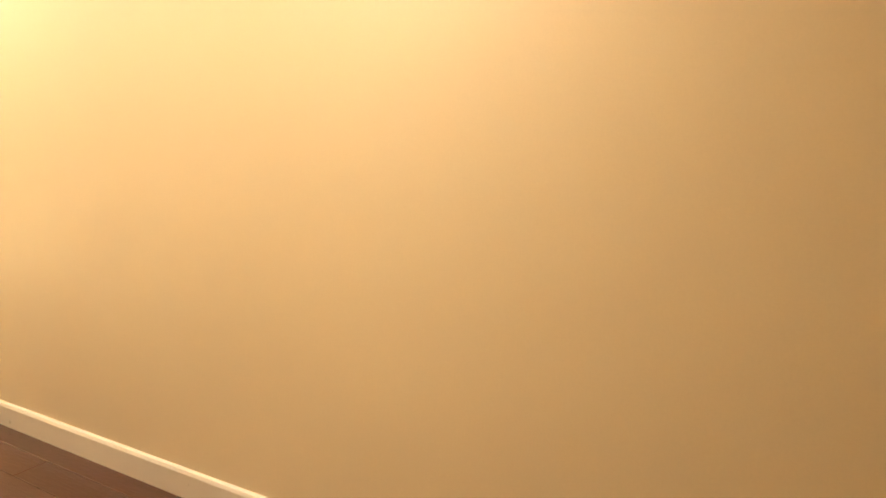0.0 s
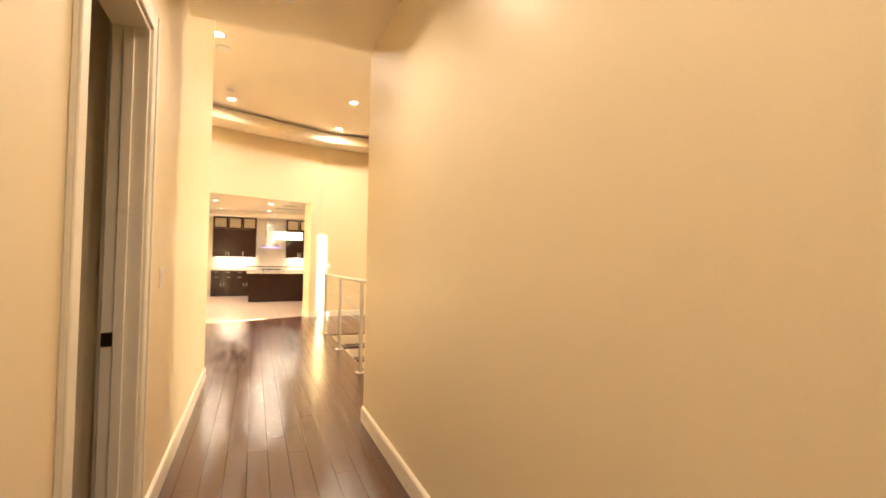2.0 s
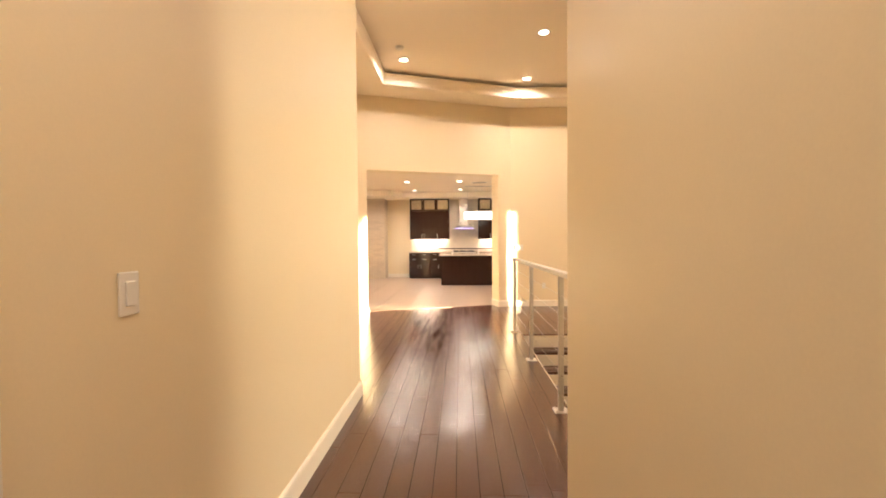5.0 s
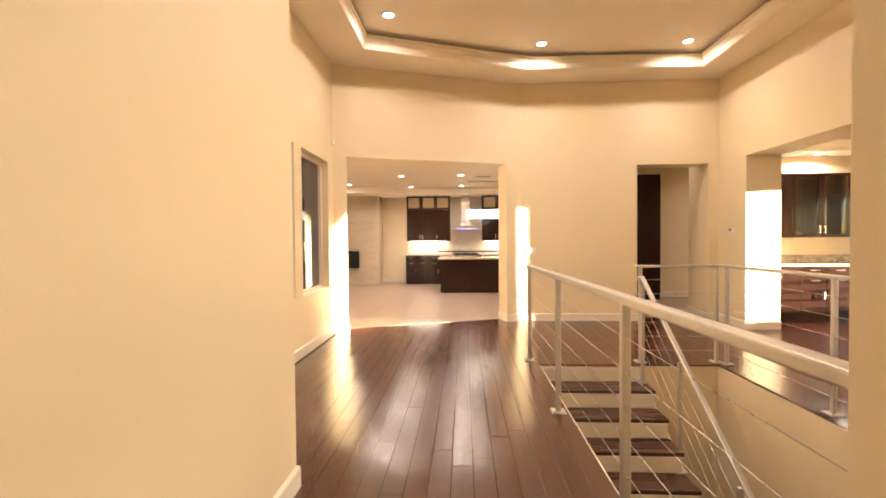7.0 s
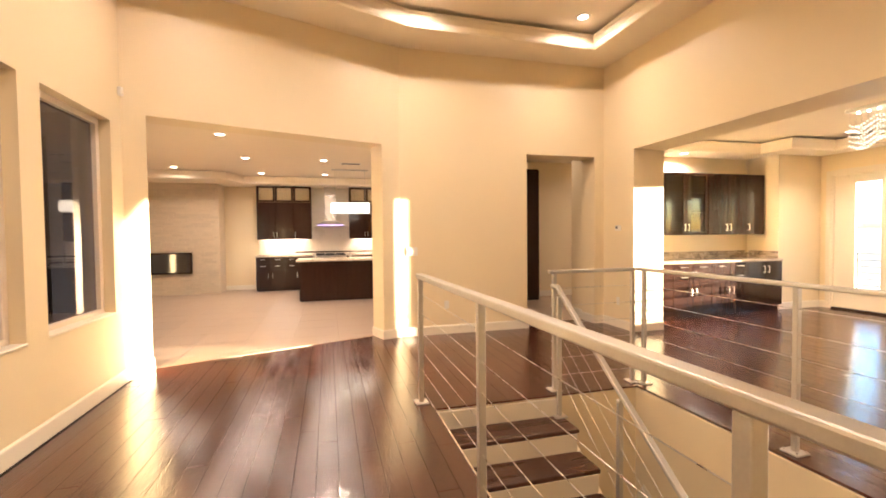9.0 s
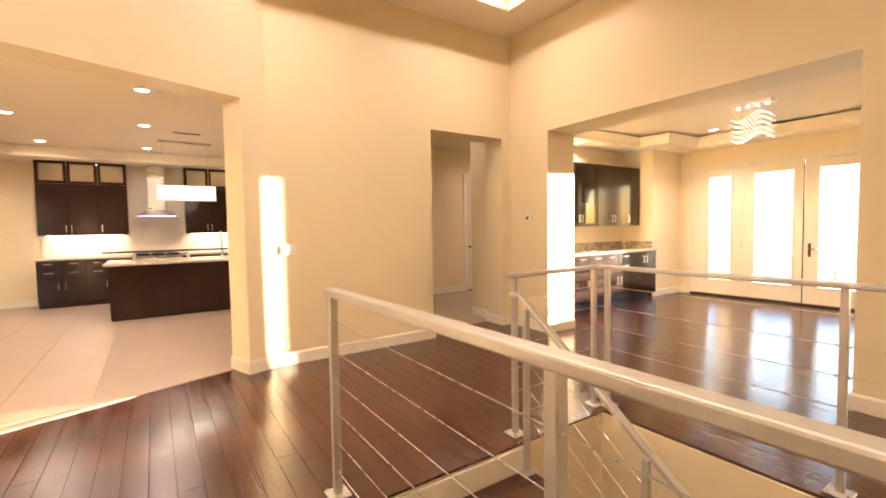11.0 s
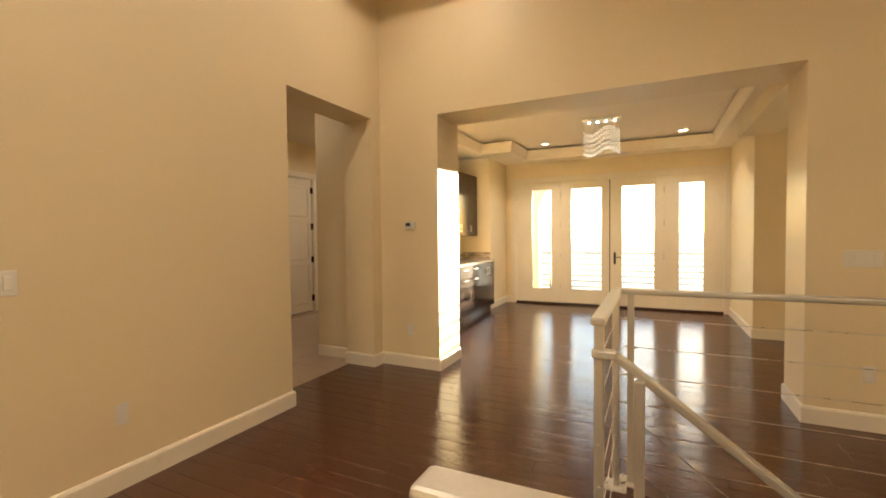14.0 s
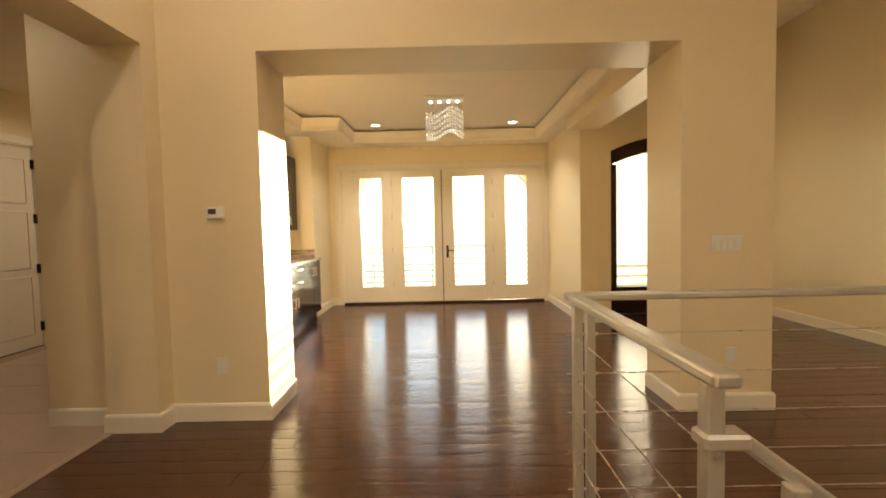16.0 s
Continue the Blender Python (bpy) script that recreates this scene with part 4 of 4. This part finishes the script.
for r in range(5):
    for s in range(2):
        for k in range(15):
            y = -0.225 + 0.032 * k
            o = new("crystal", small_crystal if r < 4 else large_crystal)
            o.parent = ch
            o.location = (-0.06 + 0.12 * s, y, -0.185 - 0.068 * r - wave(y, s))
for s in range(2):
    for k in range(0, 15, 2):
        x, y = -0.06 + 0.12 * s, -0.225 + 0.032 * k
        part("wire", rod((x, y, -0.045), (x, y, -0.457 - wave(y, s)), 0.0009, 4), M_STEEL, ch)

# ---------------------------------------------------------------- hallway
hdoor = thing("door_2", (6.22, 13.0, 0), "white three panel interior door, closed", "door")
hdoor["kind"] = "structure"
part("slab", box(0.02, 0.76, 0.035, 0.075, 0.012, 2.395, 0.003), M_DOORW, hdoor)
for z0, z1 in ((0.18, 0.85), (0.97, 1.62), (1.74, 2.24)):
    pm = part("panel_moulding", sweep([(0.12, z0), (0.66, z0), (0.66, z1), (0.12, z1)], [(0, 0), (0.02, 0.0), (0.012, 0.010), (0.0, 0.012)], True), M_DOORW, hdoor)
    pm.matrix_basis = Matrix(((1, 0, 0, 0), (0, 0, -1, 0.036), (0, 1, 0, 0), (0, 0, 0, 1)))
for a, b in ((0.0, 0.02), (0.76, 0.78)):
    part("jamb", box(a, b, 0.0, 0.13, 0, 2.42), M_TRIM, hdoor)
part("head_jamb", box(0.02, 0.76, 0.0, 0.13, 2.395, 2.42), M_TRIM, hdoor)
part("door_sill", box(0.02, 0.76, 0.03, 0.13, 0.0, 0.012), M_BRONZE, hdoor)
for a, b in ((-0.07, 0.012), (0.768, 0.85)):
    part("casing", box(a, b, -0.018, 0.0, 0, 2.49, 0.003), M_TRIM, hdoor)
part("head_casing", box(-0.07, 0.85, -0.02, -0.001, 2.41, 2.50, 0.003), M_TRIM, hdoor)
for z in (0.25, 0.95, 1.55, 2.2):
    part("hinge", rod((0.757, 0.020, z - 0.055), (0.757, 0.020, z + 0.055), 0.024, 10), M_BRONZE, hdoor, "dark bronze hinge")
part("knob", rod((0.085, -0.03, 0.95), (0.085, 0.035, 0.95), 0.026, 14, r2=0.012), M_BRONZE, hdoor, "dark bronze knob")
pant = thing("tall_pantry_cabinet", (3.72, 12.50, 0), "tall dark espresso cabinet at the hallway side", "cabinet")
part("body", box(0, 1.22, 0.0, 0.495, 0.0, 2.76, 0.003), M_ESP, pant)
for i in range(2):
    cabinet_door(pant, i * 0.61, (i + 1) * 0.61, 0.1, 2.72, 0.0, 0.56 if i == 0 else 0.66, 1.1)

# ---------------------------------------------------------------- kitchen
for x, w in ((-1.155, 0.70), (-0.455, 0.70)):
    base_cabinet((x, 16.0, 0), w, 2, "dark espresso base cabinet with drawers under granite", drawers=True, depth=0.61, group="kitchen base cabinets")
base_cabinet((1.10, 16.0, 0), 0.80, 2, "dark espresso base cabinet with drawers under granite", drawers=True, depth=0.61, group="kitchen base cabinets")
base_cabinet((1.90, 16.0, 0), 0.80, 2, "dark espresso base cabinet with drawers under granite", drawers=True, depth=0.61, group="kitchen base cabinets")
rg = thing("range_cooker", (0.25, 15.98, 0), "stainless steel range cooker with a black top", "range")
part("body", box(0.0, 0.845, 0.0, 0.62, 0.05, 0.90, 0.006), M_STEEL, rg)
part("oven_door", box(0.03, 0.815, -0.03, 0.0, 0.18, 0.72, 0.006), M_STEEL, rg)
part("oven_window", box(0.12, 0.725, -0.034, -0.029, 0.30, 0.60, 0.004), M_DARKPL, rg)
part("hob", box(0.01, 0.835, 0.02, 0.60, 0.90, 0.915, 0.003), M_DARKPL, rg)
for i in range(3):
    part("grate", box(0.06 + 0.26 * i, 0.28 + 0.26 * i, 0.08, 0.54, 0.915, 0.945, 0.006), M_IRON, rg)
for i in range(5):
    part("knob", rod((0.1 + 0.16 * i, -0.03, 0.81), (0.1 + 0.16 * i, 0.0, 0.81), 0.02, 12), M_STEEL, rg)
for x0, x1 in ((-1.17, 0.245), (1.10, 2.71)):
    kw = thing("kitchen_worktop", (x0, 15.97, 0.88), "speckled granite kitchen worktop", "worktop", "kitchen worktops")
    part("slab", box(0, x1 - x0, 0, 0.645, 0, 0.04, 0.006), M_GRANITE, kw)
for x, w, n in ((-1.15, 1.36, 3), (1.20, 1.36, 3)):
    upper_cabinet((x, 16.28, 1.33), w, 1.40, n, "tall dark wall cabinet with lit glass doors on top", top_glass=0.42, group="kitchen wall cabinets")
    ul = new("under_cabinet_lamp", bpy.data.lights.new("under_cabinet_lamp", "AREA"))
    ul.data.shape, ul.data.size, ul.data.size_y, ul.data.energy, ul.data.color = "RECTANGLE", 1.1, 0.04, 0.55, WARM
    ul.location = (x + w / 2, 16.45, 1.315)
    st = thing("under_cabinet_light", (x + w / 2, 16.45, 1.33), "slim lit strip under the wall cabinet", "light strip")
    part("strip", box(-0.58, 0.58, -0.02, 0.02, -0.010, 0.0), M_UNDER, st)
hood = thing("range_hood", (0.70, 16.62, 0), "stainless steel chimney range hood with a blue light", "range hood")
part("chimney", box(-0.15, 0.15, -0.28, 0.0, 1.80, 2.73, 0.004), M_STEEL, hood)
bm = bmesh.new()
lo = [bm.verts.new(p) for p in ((-0.34, -0.48, 1.72), (0.34, -0.48, 1.72), (0.34, 0, 1.72), (-0.34, 0, 1.72))]
hi = [bm.verts.new(p) for p in ((-0.16, -0.29, 1.83), (0.16, -0.29, 1.83), (0.16, 0, 1.83), (-0.16, 0, 1.83))]
bm.faces.new(hi)
for i in range(4):
    bm.faces.new([lo[i], lo[(i + 1) % 4], hi[(i + 1) % 4], hi[i]])
bm.faces.new(lo[::-1])
part("canopy", bm, M_STEEL, hood)
part("glass_edge", box(-0.38, 0.38, -0.51, 0.0, 1.705, 1.72, 0.003), M_STEEL, hood)
part("led_strip", box(-0.33, 0.33, -0.512, -0.506, 1.690, 1.706), M_LED, hood, "violet blue light strip")
bs = structure("backsplash", box(-1.16, 2.7, 16.608, 16.62, 0.92, 2.72), M_SPLASH, "cream tiled kitchen backsplash", "backsplash")
isl = thing("kitchen_island", (0.04, 13.83, 0), "long dark espresso kitchen island", "kitchen island")
part("body", box(0, 3.0, 0.0, 1.0, 0.0, 0.86, 0.004), M_ESP, isl)
for i in range(4):
    part("panel", box(0.02 + 0.745 * i, 0.74 + 0.745 * i, -0.018, 0.0, 0.02, 0.85, 0.003), M_ESP, isl)
part("side_panel", box(-0.018, 0.0, 0.03, 0.97, 0.02, 0.85, 0.003), M_ESP, isl)
iw = thing("island_worktop", (0.0, 13.76, 0.86), "speckled granite island worktop with a raised ledge", "worktop")
part("slab", box(-0.04, 3.08, 0.0, 1.12, 0.0, 0.04, 0.008, segments=2), M_GRANITE, iw)
lg = thing("raised_glass_ledge", (0.1, 14.05, 0.90), "slim raised bar ledge on steel stubs over the island", "bar ledge")
part("ledge", box(-0.15, 2.6, -0.12, 0.16, 0.155, 0.175, 0.004), M_GLASS, lg, "clear glass ledge")
part("ledge_edge", box(-0.15, 2.6, -0.13, -0.118, 0.150, 0.178, 0.003), M_BRONZE, lg)
for x in (0.25, 1.0, 1.75, 2.4):
    part("stub", rod((x, 0, 0), (x, 0, 0.155), 0.025, 12), M_STEEL, lg)
fa = thing("kitchen_faucet", (1.66, 14.45, 0.90), "tall chrome kitchen faucet on the island", "faucet")
part("column", rod((0, 0, 0), (0, 0, 0.38), 0.022, 12), M_STEEL, fa)
bm = bmesh.new()
prev = Vector((0, 0, 0.38))
for i in range(1, 9):
    a = math.pi * i / 8
    cur = Vector((0, 0.08 - 0.08 * math.cos(a), 0.38 + 0.08 * math.sin(a)))
    rod(prev, cur, 0.013, 10, bm)
    prev = cur
part("spout", bm, M_STEEL, fa)
part("lever", rod((0.02, 0, 0.1), (0.09, 0, 0.14), 0.008, 8), M_STEEL, fa)
pe = thing("linear_pendant", (1.13, 14.2, 0), "long rectangular crystal pendant light over the island", "pendant light")
part("diffuser", box(-0.42, 0.42, -0.07, 0.07, 1.925, 2.14, 0.006), M_PEND, pe, "bright glowing crystal box")
part("frame", box(-0.44, 0.44, -0.075, 0.075, 2.142, 2.160, 0.004), M_STEEL, pe)
part("lower_frame", sweep([(-0.44, -0.075), (0.44, -0.075), (0.44, 0.075), (-0.44, 0.075)], [(0, 1.905), (0, 1.92), (0.008, 1.92), (0.008, 1.905)], True), M_STEEL, pe)
for x in (-0.33, 0.33):
    part("cord", rod((x, 0, 2.16), (x, 0, 2.88), 0.003, 6), M_STEEL, pe)
part("canopy", box(-0.40, 0.40, -0.05, 0.05, 2.875, 2.90, 0.004), M_STEEL, pe)
drop_mesh = crystal_mesh(0.016)
for i in range(22):
    for side in (-1, 1):
        for k in range(6):
            o = new("crystal", drop_mesh)
            o.parent = pe
            o.location = (-0.42 + 0.04 * i, side * 0.086, 1.94 + 0.037 * k)
fp = thing("wall_fireplace", (-3.06, 15.96, 0.52), "wide recessed glass fronted fireplace in the stone wall", "fireplace")
sr = part("surround", sweep([(-0.48, 0.0), (0.48, 0.0), (0.48, 0.52), (-0.48, 0.52)], [(0, 0), (0.0, 0.03), (-0.04, 0.03), (-0.04, 0.0)], True), M_BRONZE, fp)
sr.matrix_basis = Matrix(((1, 0, 0, 0), (0, 0, -1, -0.02), (0, 1, 0, 0), (0, 0, 0, 1)))
part("glass", box(-0.44, 0.44, -0.045, -0.035, 0.04, 0.48), M_FIRE, fp, "dark reflective glass front")

# stacked stone wall round the fireplace
structure("wall_stone_core", box(-4.6, -1.98, 16.0, 16.62, 0, 2.9), M_STONE, "core behind stacked stone", "wall")
stone = tagged(new("wall_stone_facing"), "pale stacked ledge stone wall", "wall", kind="structure")
stone.location = (-3.3, 16.0, 0)
random.seed(21)
shapes = []
for w in (0.28, 0.36, 0.44, 0.52):
    for k in range(2):
        bm = box(-w / 2 + 0.002, w / 2 - 0.002, -0.020 - 0.007 * k, 0.0, 0.0015, 0.0535, 0.003)
        for v in bm.verts:
            v.co.y += random.uniform(-0.003, 0.003) if v.co.y < -0.01 else 0
        shapes.append((w, mesh_of(bm, "stone", M_STONE)))
for r in range(50):
    x = -1.3 - random.uniform(0, 0.2)
    while x < 1.32:
        w, me = random.choice(shapes)
        if x + w > 1.32:
            w, me = shapes[0] if x + 0.28 <= 1.40 else (9.0, None)
        if me is not None:
            cx, z = x + w / 2, r * 0.055
            if not (0.50 < z + 0.035 < 1.06 and -0.26 < cx < 0.74):
                s = new("stone", me)
                s.parent = stone
                s.location = (min(cx, 1.32 - w / 2), 0, z)
        x += w

# ---------------------------------------------------------------- kitchen and hallway tiles
random.seed(4)
TS, TL = 0.6, 0.6
bm = box(-TS / 2 + 0.002, TS / 2 - 0.002, -TL / 2 + 0.002, TL / 2 - 0.002, -0.006, 0.005, 0.0015)
tile_me = mesh_of(bm, "tile", M_TILE)
edge_a, edge_b = K0 + DIAG_IN * 0.33, K1 + DIAG_IN * 0.33


def tile_front(x):
    """The y at which the tiles begin."""
    if x < 1.46:
        return edge_a.y + (x - edge_a.x) * DIAG.y / DIAG.x
    return 10.38


for i in range(21):
    for j in range(13):
        x, y = -4.35 + TS * i, 9.5 + TL * j
        if x > 3.9 and y > 13.0:
            continue
        if y - TL / 2 < max(tile_front(x - TS / 2), tile_front(x + TS / 2)) - 0.02:
            if y + TL / 2 > min(tile_front(x - TS / 2), tile_front(x + TS / 2)):
                pts = [(x - TS / 2 + 0.002, max(y - TL / 2 + 0.002, tile_front(x - TS / 2))), (x + TS / 2 - 0.002, max(y - TL / 2 + 0.002, tile_front(x + TS / 2)))]
                top = y + TL / 2 - 0.002
                if pts[0][1] < top - 0.01 and pts[1][1] < top - 0.01:
                    cut = prism([pts[0], pts[1], (pts[1][0], top), (pts[0][0], top)], -0.006, 0.005)
                    o = new("tile", mesh_of(cut, "tile", M_TILE))
                    o.parent = tile_base
                elif pts[0][1] < top - 0.01:
                    w = (top - pts[0][1]) * DIAG.x / DIAG.y
                    cut = prism([pts[0], (min(pts[0][0] + w, pts[1][0]), top), (pts[0][0], top)], -0.006, 0.005)
                    o = new("tile", mesh_of(cut, "tile", M_TILE))
                    o.parent = tile_base
            continue
        o = new("tile", tile_me)
        o.parent = tile_base
        o.location = (x, y, 0)

# ---------------------------------------------------------------- floor boards
random.seed(11)
PW = 0.127
board_mesh = {}


def board_data(length, material):
    key = (round(length, 2), material.name)
    if key not in board_mesh:
        bm = bmesh.new()
        w, l, c = PW / 2 - 0.0004, length / 2 - 0.0004, 0.0016
        lo = [bm.verts.new((sx * w, sy * l, -0.014)) for sx, sy in ((-1, -1), (1, -1), (1, 1), (-1, 1))]
        mi = [bm.verts.new((sx * w, sy * l, -0.0018)) for sx, sy in ((-1, -1), (1, -1), (1, 1), (-1, 1))]
        hi = [bm.verts.new((sx * (w - c), sy * (l - c), 0.0)) for sx, sy in ((-1, -1), (1, -1), (1, 1), (-1, 1))]
        # hand scraped crown: two shallow ridges along the board
        ra = [bm.verts.new((-w * 0.45, sy * (l - c), 0.00035)) for sy in (-1, 1)]
        rb = [bm.verts.new((w * 0.5, sy * (l - c), 0.0003)) for sy in (-1, 1)]
        bm.faces.new([hi[0], ra[0], ra[1], hi[3]])
        bm.faces.new([ra[0], rb[0], rb[1], ra[1]])
        bm.faces.new([rb[0], hi[1], hi[2], rb[1]])
        for i in range(4):
            j = (i + 1) % 4
            bm.faces.new([lo[i], lo[j], mi[j], mi[i]])
            bm.faces.new([mi[i], mi[j], hi[j], hi[i]])
        board_mesh[key] = mesh_of(bm, "plank", material)
    return board_mesh[key]


boards = tagged(new("floor_boards"), "dark glossy hand scraped hickory floor boards", "floor", kind="structure")
boards_east = tagged(new("floor_boards_dining"), "dark glossy hand scraped boards in dining room and entrance", "floor", kind="structure")


def spans(x):
    """Stretches of y covered by boards in the row at x."""
    if x < -0.32:
        res = [(4.9, 9.5)] if x > -1.3 else []
        return res + ([(-0.1, 2.2)] if x > -2.65 else [])
    if x < 1.05:
        return [(-2.65, tile_front(x) + 0.05)]
    if x < 1.42:
        return [(3.1, tile_front(x) + 0.05)]
    if x < 3.345:
        return [(7.49, 10.37)]
    if x < 5.3:
        return [(3.15, 10.37)]
    if x < 8.2:
        return [(3.15, 10.75)]
    return [(6.2, 10.15)]


ROWS_N = int((9.5 + 2.7) / PW)
for r in range(ROWS_N):
    x = 1.43 - PW / 2 - PW * 32 + PW * r
    for y0, y1 in spans(x):
        y = y0
        first = True
        while y < y1 - 0.01:
            l = random.choice((1.2, 1.5, 1.8, 2.1))
            if first:
                l = random.choice((0.6, 0.9, 1.3, 1.7))
                first = False
            if y1 - (y + l) < 0.45:
                l = y1 - y
            z = random.uniform(-0.0007, 0.0007)
            if x < 3.45 or (x < 4.9 and y > 6.5):
                o = new("plank", board_data(l, M_PLANK))
                o.parent = boards
                o.location = (x, y + l / 2, z)
                o.rotation_euler = (0, radians(random.uniform(-0.2, 0.2)), 0)
            else:
                o = new("plank", board_data(l, M_PLANK))
                o.parent = boards_east
                o.location = (x, y + l / 2, z)
                o.rotation_euler = (radians(random.uniform(-0.05, 0.05)), radians(random.uniform(-0.32, 0.32)), 0)
            y += l
